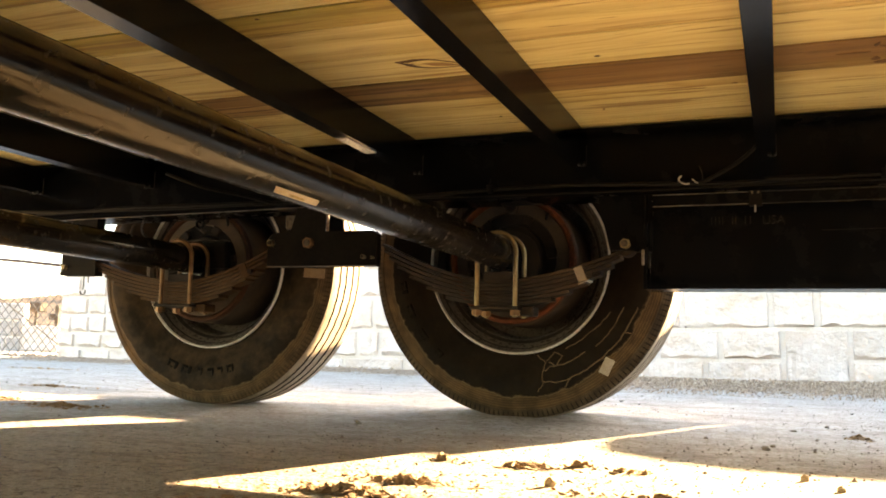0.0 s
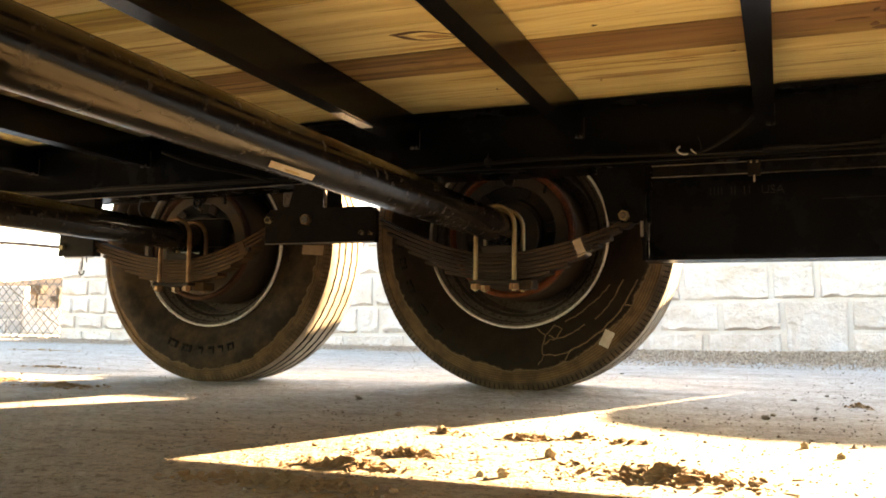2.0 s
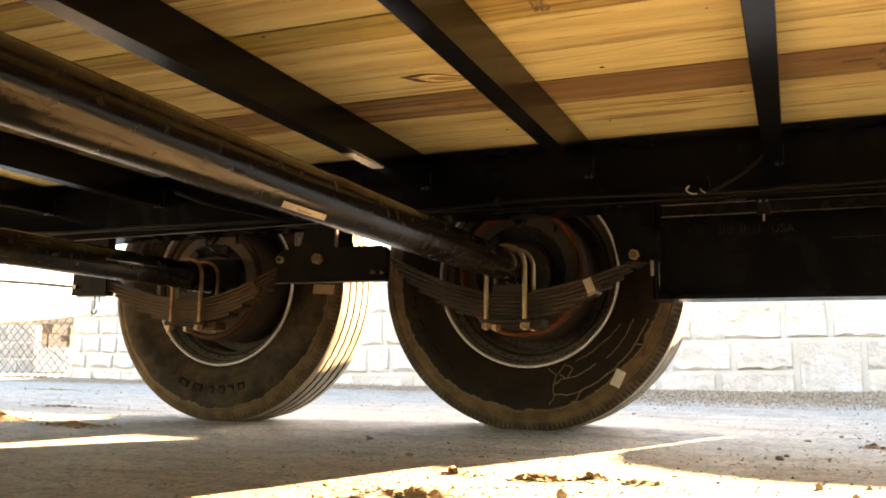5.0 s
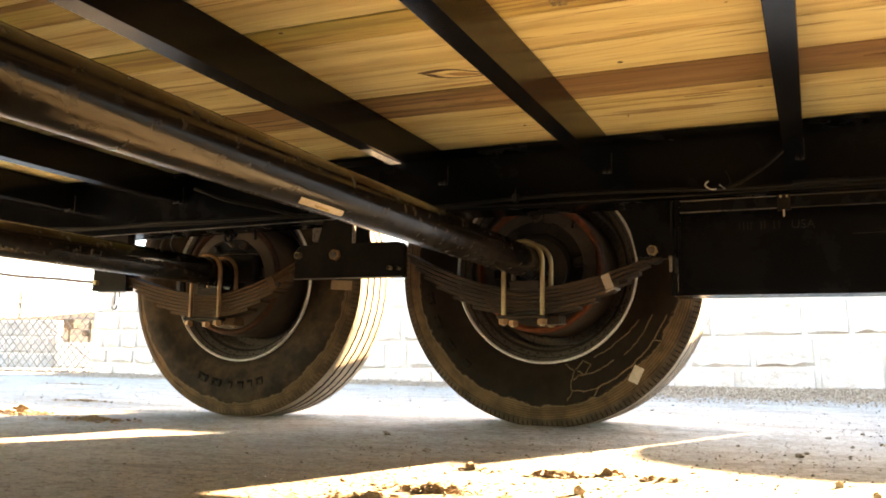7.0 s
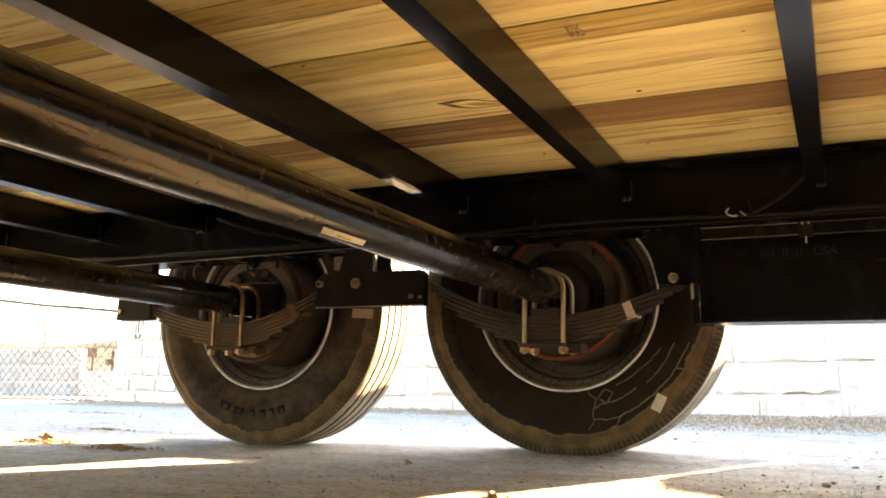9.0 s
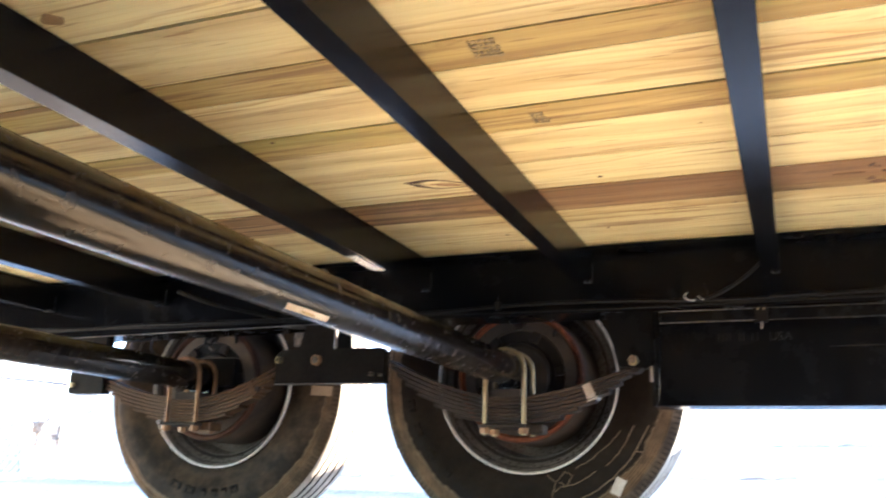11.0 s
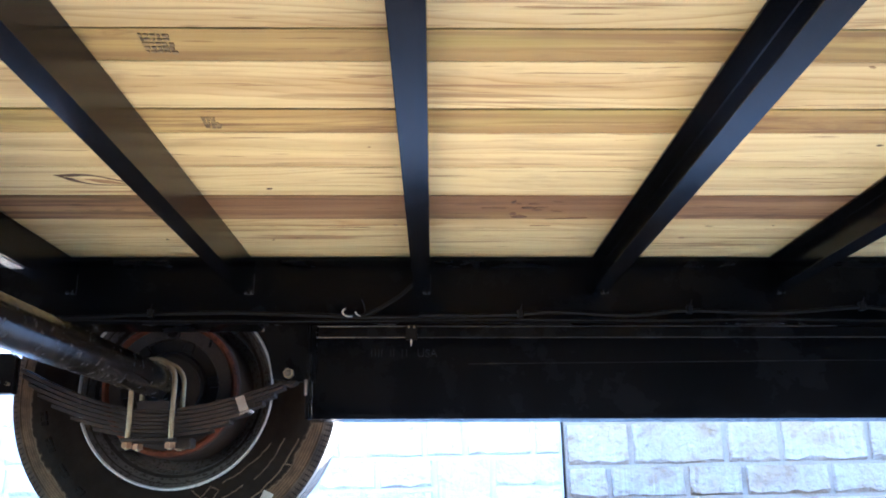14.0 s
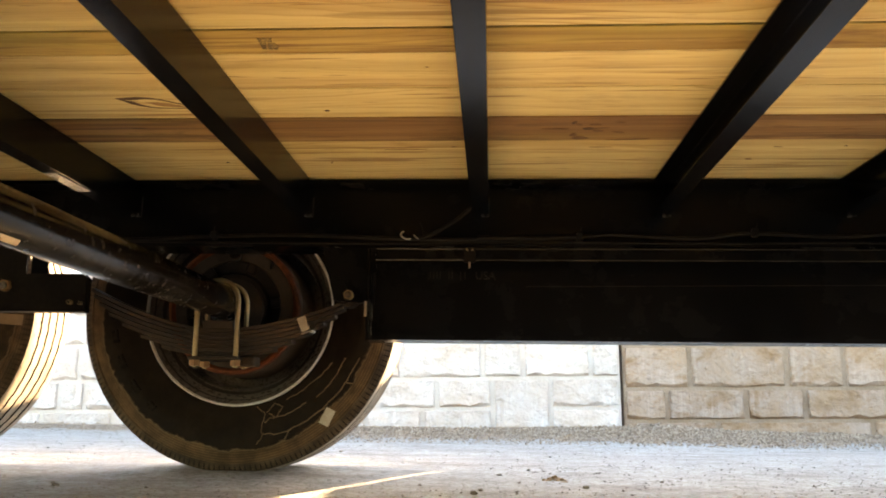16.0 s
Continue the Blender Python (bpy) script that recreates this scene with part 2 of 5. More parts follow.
def ground_mat():
    k = Mat("dusty_pavement", 0.92)
    a = k.noise(k.co, 0.9, 6.0, 0.6)
    b = k.noise(k.co, 14.0, 6.0, 0.7)
    c = k.noise(k.co, 160.0, 3.0, 0.6)
    col = k.mix(k.ramp(a, [(0.35, 0.0), (0.7, 1.0)]), (0.45, 0.405, 0.358), (0.36, 0.318, 0.274))
    col = k.mix(k.ramp(b, [(0.40, 0.0), (0.64, 0.85)]), col, (0.27, 0.230, 0.190))
    col = k.mix(k.ramp(c, [(0.55, 0.0), (0.7, 0.5)]), col, (0.50, 0.47, 0.43))
    col = k.mix(k.ramp(c, [(0.28, 0.75), (0.44, 0.0)]), col, (0.10, 0.08, 0.055))
    patch = k.noise(k.scaled(k.co, (3.0, 6.0, 3.0)), 1.0, 7.0, 0.68, 0.3)
    col = k.mix(k.ramp(patch, [(0.52, 0.0), (0.62, 0.55)]), col, (0.19, 0.150, 0.115))
    col = k.mix(k.ramp(patch, [(0.36, 0.35), (0.46, 0.0)]), col, (0.47, 0.42, 0.365))
    mid = k.noise(k.co, 60.0, 4.0, 0.7)
    col = k.mix(k.ramp(mid, [(0.50, 0.0), (0.64, 0.8)]), col, (0.15, 0.112, 0.076))
    crumbs = k.noise(k.scaled(k.co, (30.0, 30.0, 30.0), (4.0, 0.0, 0.0)), 1.0, 5.0, 0.75)
    col = k.mix(k.ramp(crumbs, [(0.60, 0.0), (0.68, 0.7)]), col, (0.10, 0.074, 0.05))
    col = k.mix(k.ramp(crumbs, [(0.30, 0.6), (0.40, 0.0)]), col, (0.52, 0.47, 0.41))
    # warmer, yellower tint round the broken clods, fading outwards
    x, y, z = k.split(k.co)
    far = k.math("ADD", k.math("MULTIPLY", k.math("POWER", k.math("ABSOLUTE", k.math("ADD", x, 0.35)), 2.0), 0.16), k.math("POWER", k.math("ABSOLUTE", k.math("SUBTRACT", y, 0.75)), 2.0))
    dust_tint = k.ramp(k.math("ADD", far, k.math("MULTIPLY", b, 0.8)), [(0.45, 0.70), (1.7, 0.0)])
    col = k.mix(dust_tint, col, k.mix(1.0, col, (1.0, 0.80, 0.53), "MULTIPLY"))
    k.colour(col)
    k.bump(b, 0.35, 0.02)
    k.bump(k.noise(k.co, 55.0, 4.0, 0.6), 0.7, 0.010)
    k.bump(c, 0.6, 0.004)
    return k.m


BLACK = black_paint()
FRAME = black_paint("black_frame_enamel", 0.03, 0.10, 0.16, 0.0040)
JOIST = black_paint("black_joist_enamel", 0.02, 0.16, 0.17, 0.005, 190.0, 0.07)
JOIST.node_tree.nodes["Principled BSDF"].inputs["Specular Tint"].default_value = (1.0, 0.90, 0.93, 1.0)
# brown dust; its tone and the gold specular tint also imitate the ground's reflection
AXLE_PAINT = plain("dusty_black_axle_enamel", (0.008, 0.0072, 0.0065), (0.050, 0.034, 0.019), 0.185, 0.0, 4.0, 0.02, 0.001, 0.0, 0.45, 0.85, spec=0.37)
AXLE_PAINT.node_tree.nodes["Principled BSDF"].inputs["Specular Tint"].default_value = (1.0, 0.89, 0.70, 1.0)
SIDEWALL, TREAD = rubber("brown_dusted_sidewall_rubber", 0.347, (0.180, 0.116, 0.062), 0.33, 0.5, 0.35), tread_rubber()
CRACKED_SIDEWALL = rubber("sidewall_rubber_with_muddy_shoulder", 0.333, (0.170, 0.110, 0.058), 0.07, 0.9, 0.85)
RIM = plain("silver_rim_enamel", (0.88, 0.86, 0.82), (0.70, 0.66, 0.58), 0.28, 0.15, 12.0)
GROOVE_RUBBER = plain("black_groove_rubber", (0.004, 0.004, 0.0035), (0.008, 0.007, 0.006), 0.7, 0.0, 30.0, spec=0.05)
# pale grey that stands in for light on steel edges
LIT_EDGE = plain("lit_edge_grey", (0.30, 0.28, 0.25), (0.08, 0.07, 0.06), 0.4, 0.2, 9.0)
# steel of welds and bolts, also the dimmer stretch of painted edge light
WELD_AND_DIM_EDGE = plain("weld_and_dim_edge_steel", (0.05, 0.043, 0.035), (0.02, 0.017, 0.014), 0.4, 0.2, 30.0)
WORN_RUBBER = plain("worn_lettering_rubber", (0.007, 0.0058, 0.0046), (0.014, 0.0105, 0.0075), 0.7, 0.0, 40.0, spec=0.05)
DRUM = plain("dusty_drum_iron", (0.048, 0.038, 0.030), (0.10, 0.072, 0.050), 0.8, 0.0, 10.0, 0.3, 0.003, spec=0.1)
BARREL = plain("dusty_rim_barrel", (0.062, 0.054, 0.046), (0.15, 0.120, 0.090), 0.30, 0.0, 9.0)
DARK_RUST = plain("brown_rust", (0.085, 0.036, 0.017), (0.032, 0.018, 0.012), 0.85, 0.0, 8.0, 0.4, 0.003, spec=0.2)
RUST = plain("orange_rust", (0.175, 0.050, 0.016), (0.040, 0.018, 0.011), 0.85, 0.0, 8.0, 0.4, 0.003, spec=0.2)
# a little paler than the beam, so that the raised letters show
LETTER = plain("paler_raised_edges", (0.017, 0.0145, 0.0125), (0.005, 0.0045, 0.004), 0.4, 0.0, 60.0, spec=0.3)
DULL_BLACK = plain("dull_black_paint", (0.0075, 0.0070, 0.0066), (0.018, 0.0150, 0.0122), 0.5, 0.0, 8.0, 0.1, spec=0.06)
CAST = plain("black_cast_iron", (0.023, 0.020, 0.0175), (0.054, 0.043, 0.033), 0.6, 0.0, 10.0, 0.3, 0.003, spec=0.1)
LEAF_STEEL = plain("dusty_spring_steel", (0.018, 0.0138, 0.0100), (0.058, 0.041, 0.026), 0.48, 0.0, 10.0, 0.2, spec=0.22)
BROWN_LEAF = plain("brown_spring_steel", (0.046, 0.026, 0.0115), (0.108, 0.060, 0.026), 0.6, 0.0, 9.0, 0.2, spec=0.15)
GREY_PLATE = plain("grey_dusted_plate", (0.085, 0.070, 0.052), (0.14, 0.105, 0.07), 0.6, 0.0, 9.0, 0.2, spec=0.2)
CRUST = plain("dry_mud_crust", (0.165, 0.118, 0.072), (0.085, 0.06, 0.036), 0.95, 0.0, 40.0, 0.4, 0.003, spec=0.05)
ZINC = plain("yellow_zinc_plating", (0.38, 0.31, 0.175), (0.22, 0.16, 0.085), 0.42, 0.7, 30.0)
COPPERY = plain("oiled_brass_zinc", (0.28, 0.16, 0.075), (0.13, 0.07, 0.033), 0.5, 0.5, 30.0)
PALE_TAG = plain("dusty_pale_paper", (0.50, 0.46, 0.39), (0.34, 0.29, 0.22), 0.7, 0.0, 20.0, 0.05)
TAN_TAG = plain("dusty_tan_label", (0.30, 0.21, 0.12), (0.20, 0.13, 0.07), 0.8, 0.0, 20.0, 0.05)
STAMP_INK = plain("grey_grade_stamp_ink", (0.18, 0.15, 0.092), (0.49, 0.385, 0.18), 0.8, 0.0, 160.0, 0.0)
KNOT = plain("dark_pine_knot", (0.055, 0.027, 0.012), (0.13, 0.068, 0.028), 0.6, 0.0, 50.0, 0.2)
KNOT_HEART = plain("brown_pith_fleck", (0.36, 0.24, 0.105), (0.22, 0.135, 0.055), 0.6, 0.0, 30.0, 0.1)
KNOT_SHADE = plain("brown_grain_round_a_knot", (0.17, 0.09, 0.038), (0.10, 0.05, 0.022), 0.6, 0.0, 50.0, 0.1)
KNOT_PALE = plain("honey_knot_wood", (0.42, 0.26, 0.10), (0.27, 0.15, 0.058), 0.6, 0.0, 40.0, 0.1)
KNOT_RIM = plain("knot_bark_ring", (0.07, 0.035, 0.015), (0.14, 0.07, 0.03), 0.7, 0.0, 60.0, 0.2)
CABLE = plain("black_cable_jacket", (0.004, 0.004, 0.0043), (0.008, 0.0078, 0.0075), 0.55, 0.0, 20.0, spec=0.15)
WHITE_WIRE = plain("white_wire", (0.55, 0.54, 0.50), (0.40, 0.37, 0.32), 0.4, 0.0, 20.0)
CONCRETE = concrete_face("pale_split_face_concrete", (0.66, 0.565, 0.505), (0.62, 0.49, 0.40), (0.48, 0.355, 0.26))
OLD_CONCRETE = concrete_face("stained_split_face_concrete", (0.40, 0.29, 0.22), (0.365, 0.23, 0.135), (0.26, 0.14, 0.06), 0.85)
GREY_CONCRETE = concrete_face("grey_split_face_concrete", (0.42, 0.375, 0.35), (0.36, 0.305, 0.265), (0.24, 0.19, 0.15))
OLD_MORTAR = plain("brown_stained_joint", (0.33, 0.235, 0.165), (0.24, 0.16, 0.10), 0.95, 0.0, 5.0, 0.5, 0.01)
MORTAR = plain("recessed_concrete", (0.60, 0.52, 0.46), (0.52, 0.43, 0.355), 0.95, 0.0, 5.0, 0.5, 0.01)
GROUND = ground_mat()
GRAVEL_MIX = Mat("mixed_grey_and_tan_gravel", 0.95)
gravel_tone = GRAVEL_MIX.ramp(GRAVEL_MIX.island(), [(0.0, (0.16, 0.105, 0.070)), (0.35, (0.33, 0.225, 0.148)), (0.75, (0.46, 0.325, 0.222)), (1.0, (0.57, 0.44, 0.325))])
gravel_tone = GRAVEL_MIX.mix(GRAVEL_MIX.ramp(GRAVEL_MIX.noise(GRAVEL_MIX.co, 130.0, 3.0, 0.6), [(0.40, 0.75), (0.56, 0.0)]), gravel_tone, (0.14, 0.098, 0.066))
GRAVEL_MIX.colour(GRAVEL_MIX.mix(GRAVEL_MIX.ramp(GRAVEL_MIX.noise(GRAVEL_MIX.co, 85.0, 3.0), [(0.52, 0.0), (0.66, 0.7)]), gravel_tone, (0.53, 0.40, 0.285)))
GRAVEL_MIX.bump(GRAVEL_MIX.noise(GRAVEL_MIX.co, 110.0, 3.0), 0.8, 0.012)
GRAVEL = GRAVEL_MIX.m
DIRT = plain("brown_dry_mud", (0.42, 0.255, 0.12), (0.21, 0.126, 0.062), 0.95, 0.0, 25.0, 0.6, 0.006)
TAN_STONE = plain("tan_dusty_stone", (0.42, 0.31, 0.185), (0.27, 0.185, 0.10), 0.9, 0.0, 12.0, 0.4, 0.003)
PEBBLE = plain("grey_brown_pebble", (0.24, 0.19, 0.145), (0.115, 0.088, 0.064), 0.9, 0.0, 12.0, 0.4, 0.003)
GALV = plain("weathered_galvanised_wire", (0.060, 0.060, 0.062), (0.04, 0.037, 0.034), 0.6, 0.3, 20.0)
RUSTY_CHAIN = plain("rusty_chain_steel", (0.085, 0.047, 0.03), (0.05, 0.034, 0.026), 0.8, 0.2, 30.0)
BANK = plain("dry_grass_bank", (0.15, 0.085, 0.042), (0.06, 0.036, 0.018), 0.95, 0.0, 1.2, 0.6, 0.05)


# ---- mesh helpers ----
def box(bm, x0, x1, y0, y1, z0, z1, bevel=0.0, matrix=None):
    made = bmesh.ops.create_cube(bm, size=1.0)["verts"]
    for v in made:
        v.co = Vector(((x0 + x1) / 2 + v.co.x * (x1 - x0), (y0 + y1) / 2 + v.co.y * (y1 - y0), (z0 + z1) / 2 + v.co.z * (z1 - z0)))
    if bevel:
        edges = list({e for v in made for e in v.link_edges})
        made = list({v for f in bmesh.ops.bevel(bm, geom=edges, offset=bevel, segments=1, profile=0.5, affect="EDGES")["faces"] for v in f.verts} | {v for v in made if v.is_valid})
    if matrix is not None:
        for v in made:
            v.co = matrix @ v.co
    return bm


def tube(bm, points, r, n=10, closed_ends=True):
    """A round bar along a line of points."""
    pts = [Vector(p) for p in points]
    rings = []
    up = None
    for i, p in enumerate(pts):
        d = (pts[min(i + 1, len(pts) - 1)] - pts[max(i - 1, 0)]).normalized()
        if up is None:
            up = d.orthogonal().normalized()
        up = (up - d * up.dot(d)).normalized()
        side = d.cross(up)
        rings.append([bm.verts.new(p + r * (math.cos(a) * up + math.sin(a) * side)) for a in (2 * math.pi * k / n for k in range(n))])
    for a, b in zip(rings, rings[1:]):
        for k in range(n):
            bm.faces.new((a[k], a[(k + 1) % n], b[(k + 1) % n], b[k]))
    if closed_ends:
        bm.faces.new(rings[0][::-1]), bm.faces.new(rings[-1])
    return bm


def revolve(bm, profile, n=96, closed=False):
    """Turns (radius, y) pairs round the y axis."""
    rings = []
    for k in range(n):
        a = 2 * math.pi * k / n
        ring = []
        for r, y in profile:
            ring.append(bm.verts.new((r * math.sin(a), y, r * math.cos(a))))
        rings.append(ring)
    m = len(profile)
    for k in range(n):
        a, b = rings[k], rings[(k + 1) % n]
        for i in range(m if closed else m - 1):
            j = (i + 1) % m
            bm.faces.new((a[i], a[j], b[j], b[i]))
    return bm


def prism(bm, outline, axis, lo, hi):
    """Pushes an outline (pairs in the other two axes) from lo to hi along an axis."""
    def at(u, v, w):
        return {"x": (w, u, v), "y": (u, w, v), "z": (u, v, w)}[axis]
    a = [bm.verts.new(at(u, v, lo)) for u, v in outline]
    b = [bm.verts.new(at(u, v, hi)) for u, v in outline]
    bm.faces.new(a), bm.faces.new(b[::-1])
    for i in range(len(a)):
        j = (i + 1) % len(a)
        bm.faces.new((a[j], a[i], b[i], b[j]))
    return bm


def rock(bm, centre, size, seed, level=1):
    """A small uneven lump."""
    rnd = random.Random(seed)
    made = bmesh.ops.create_icosphere(bm, subdivisions=level, radius=1.0)["verts"]
    turn = Euler((rnd.uniform(0, 6), rnd.uniform(0, 6), rnd.uniform(0, 6))).to_matrix()
    for v in made:
        c = turn @ (v.co * rnd.uniform(0.7, 1.25))
        v.co = Vector(centre) + Vector((c.x * size[0], c.y * size[1], c.z * size[2]))
    return bm


def mesh_of(name, bm, material, smooth=35.0):
    me = bpy.data.meshes.new(name)
    bmesh.ops.recalc_face_normals(bm, faces=bm.faces)
    bm.to_mesh(me)
    bm.free()
    me.materials.append(material)
    if smooth:
        for p in me.polygons:
            p.use_smooth = True
        me.set_sharp_from_angle(angle=radians(smooth))
    return me


def part(name, bm, material, parent=None, label="", smooth=35.0):
    """One mesh object under a thing or a part; bm may be a mesh that is shared."""
    me = bm if isinstance(bm, bpy.types.Mesh) else mesh_of(name, bm, material, smooth)
    ob = new(name, me)
    if parent is not None:
        ob.parent = parent
    if label:
        ob["label"] = label
    return ob


def thing(name, bm, material, label, category, group="", kind="", smooth=35.0):
    return tagged(part(name, bm, material, None, "", smooth), label, category, group, kind)


def BM():
    return bmesh.new()


# ---- ground, berm ----
bm = BM()
xcuts = [-400, -60, -20, -8, -4, -2.5, -1.8] + [-1.5 + 0.06 * i for i in range(31)] + [0.6, 1, 2, 3, 4, 5, 6, 8, 20, 60, 400]
ycuts = [-400, -60, -20, -8, -4, -2, 0, 0.8, 1.3] + [1.5 + 0.05 * i for i in range(31)] + [3.3, 4, 5, 6, 8, 20, 60, 400]
# the paving swells a little under the front wheel
grid = [[bm.verts.new((x, y, 0.017 * math.exp(-((x + 0.6) / 0.36) ** 2 - ((y - 2.25) / 0.25) ** 2))) for y in ycuts] for x in xcuts]
for i in range(len(xcuts) - 1):
    for j in range(len(ycuts) - 1):
        bm.faces.new((grid[i][j], grid[i + 1][j], grid[i + 1][j + 1], grid[i][j + 1]))
thing("ground", bm, GROUND, "dusty grey-brown paved yard with fine grit", "ground", kind="structure")

WALL_Y, JOINT = 6.2, 0.92


def shore(x):
    """Where the gravel runs out into the paving: close to the wall in the west, wide before the trailer."""
    return 4.15 + 0.95 / (1 + math.exp(4.0 * (x + 1.7))) + 0.22 * noise.noise((x * 1.1, 3.0, 0))


bm = BM()
rnd = random.Random(5)
nx, ny = 150, 10
g = []
for i in range(nx + 1):
    x = -6.4 + 13.4 * i / nx
    row = []
    for j in range(ny + 1):
        f = j / ny
        edge = shore(x)
        y = edge + (6.27 - edge) * f
        heap = 0.40 + 0.42 * math.exp(-((x - 0.9) / 0.7) ** 2)
        z = -0.004 + 0.055 * heap * f ** 1.5 * (1 + 0.7 * noise.noise((x * 1.7, y * 2.0, 0))) + 0.012 * noise.noise((x * 9, y * 9, 1)) * min(1, f * 4)
        row.append(bm.verts.new((x, y, z)))
    g.append(row)
for i in range(nx):
    for j in range(ny):
        bm.faces.new((g[i][j], g[i + 1][j], g[i + 1][j + 1], g[i][j + 1]))
for k in range(19000):
    x, f = (rnd.uniform(-6.3, 8.0) if k % 2 else rnd.uniform(-1.9, 2.4)), rnd.random() ** 0.75
    y = shore(x) - 0.1 + (6.28 - shore(x)) * f
    s = rnd.uniform(0.003, 0.010) * (0.6 + 0.6 * f) * (1.7 if k % 23 == 0 else 1.0)
    rot = rnd.uniform(0, 6)
    s *= 0.5 if x < -1.7 else 0.8
    if k % 19 == 0:
        x, s = rnd.gauss(1.15, 0.28), s * 1.5
    c = Vector((x, y, 0.055 * (0.40 + 0.42 * math.exp(-((x - 0.9) / 0.7) ** 2)) * f ** 1.5 + s * 0.3 + (0.05 * max(0.0, f - 0.6) * math.exp(-((x - 1.2) / 0.22) ** 2))))
    top = [bm.verts.new(c + Vector((s * math.cos(rot + a) * rnd.uniform(0.6, 1.3), s * math.sin(rot + a) * rnd.uniform(0.6, 1.3), rnd.uniform(-0.3, 0.5) * s))) for a in (0, 1.6, 3.1, 4.7)]
    tip, low = bm.verts.new(c + Vector((0, 0, s * 1.1))), bm.verts.new(c - Vector((0, 0, s)))
    for a in range(4):
        bm.faces.new((top[a], top[(a + 1) % 4], tip))
        bm.faces.new((top[(a + 1) % 4], top[a], low))
thing("gravel_strip", bm, GRAVEL, "loose tan and grey gravel along the foot of the wall", "gravel", kind="stuff", smooth=0)

# ---- the trailer ----
TX, TY = -1.055, 0.93
trailer = tagged(new("trailer"), "black steel flatbed trailer with a new pine deck and two axles", "trailer")
trailer.location = (TX, TY, 0)


def under(name, bm, material, label="", parent=None, smooth=35.0):
    """A part of the trailer, given in world places."""
    ob = part(name, bm, material, parent or trailer, label, smooth)
    if parent is None:
        ob.matrix_parent_inverse = Matrix.Translation((-TX, -TY, 0))
    return ob


X0, X1 = -4.3, 7.6
ZB = 0.674
FAR, NEAR = 1.95, -0.09

# deck boards
seams = [-0.145, -0.09, 0.05, 0.19, 0.33, 0.47, 0.61, 0.749, 0.886, 0.967, 1.107, 1.191, 1.335, 1.479, 1.619, 1.992]
tones = ["pale", "amber", "pale", "pale", "amber", "pale", "pale", "pale", "amber", "pale", "amber", "pale", "pale", "red", "pale"]
boards = []
for k, tone in enumerate(tones):
    a, b = seams[k] + (0.0026 if k in (7, 12) else 0.0019), seams[k + 1] - 0.0019
    bm = BM()
    box(bm, X0, X1, a, b, ZB + 0.0008 * math.sin(k * 2.3), ZB + 0.04, 0.0006)
    boards.append(under("board", bm, WOOD[tone]))


def knot(x, y, rx, ry, ring=True, turn=0.0, ink=None):
    """A knot or resin fleck in the underside of a board."""
    k = next(i for i, (lo, hi) in enumerate(zip(seams, seams[1:])) if lo <= y < hi)
    for name, size, mat, depth in (("knot_ring", 1.0, KNOT_RIM, 0.0004), ("knot", 0.74, WOOD["pale"] if ring else ink or KNOT, 0.0007 if ring or rx < 0.03 else 0.0010)):
        if name == "knot_ring" and not ring:
            continue
        bm = BM()
        rim = []
        for i in range(22):
            a = 2 * math.pi * i / 22
            w = size * (1 + 0.06 * math.sin(3 * a + x * 40) + 0.05 * math.sin(5 * a + y * 30))
            u, v = rx * w * math.cos(a) + (rx * 0.10 if ring and size < 1 else 0.0), ry * w * math.sin(a) * (1 - 0.6 * math.cos(a) ** 2)
            rim.append((x + u * math.cos(turn) - v * math.sin(turn), y + u * math.sin(turn) + v * math.cos(turn)))
        low = ZB + 0.0008 * math.sin(k * 2.3)
        prism(bm, rim, "z", low - depth, low + 0.002)
        under(name, bm, mat, parent=boards[k]).matrix_parent_inverse = Matrix.Identity(4)


# the almond-shaped knot, its bark rim thickest at one end
knot(-0.578, 1.398, 0.066, 0.025, True, 0.36)
knot(-0.562, 1.404, 0.044, 0.0120, False, 0.36, KNOT_PALE)
knot(-0.610, 1.386, 0.022, 0.0030, False, 0.36, WOOD["pale"])
knot(-0.535, 1.413, 0.030, 0.0040, False, 0.30, KNOT_HEART)
# pin knots and resin flecks
knot(-0.288, 1.442, 0.007, 0.005, False)
knot(-0.074, 1.660, 0.007, 0.003, False)
knot(0.180, 1.545, 0.019, 0.0090, False, 0.0, KNOT)
knot(0.204, 1.542, 0.016, 0.0032, False, -0.05, KNOT_SHADE)
knot(0.150, 1.510, 0.006, 0.0130, False, 0.3, KNOT)
knot(0.160, 1.521, 0.010, 0.0045, False, 0.6, KNOT_SHADE)
knot(0.154, 1.582, 0.010, 0.0130, False, 0.0, KNOT_SHADE)
knot(0.168, 1.601, 0.022, 0.0120, False, 0.05, KNOT_SHADE)
knot(0.198, 1.558, 0.014, 0.0080, False, 0.1, KNOT_SHADE)
knot(0.188, 1.522, 0.014, 0.0055, False, 0.0, KNOT_SHADE)
knot(0.236, 1.567, 0.016, 0.0040, False, 0.3, KNOT_SHADE)
knot(0.232, 1.510, 0.014, 0.0035, False, 0.3, KNOT_SHADE)
knot(0.118, 1.545, 0.034, 0.0040, False, 0.0, KNOT_SHADE)
knot(0.262, 1.611, 0.055, 0.0030, False, -0.08, KNOT_SHADE)
knot(0.527, 1.752, 0.011, 0.0085, False, 0.3, KNOT_HEART)
knot(0.560, 1.668, 0.012, 0.0022, False, 0.1, KNOT_HEART)
knot(0.688, 1.663, 0.004, 0.0030, False)
knot(-0.797, 0.690, 0.023, 0.018, False, 0.0, KNOT_HEART)
knot(-0.829, 0.808, 0.014, 0.006, False, 0.0, KNOT_HEART)
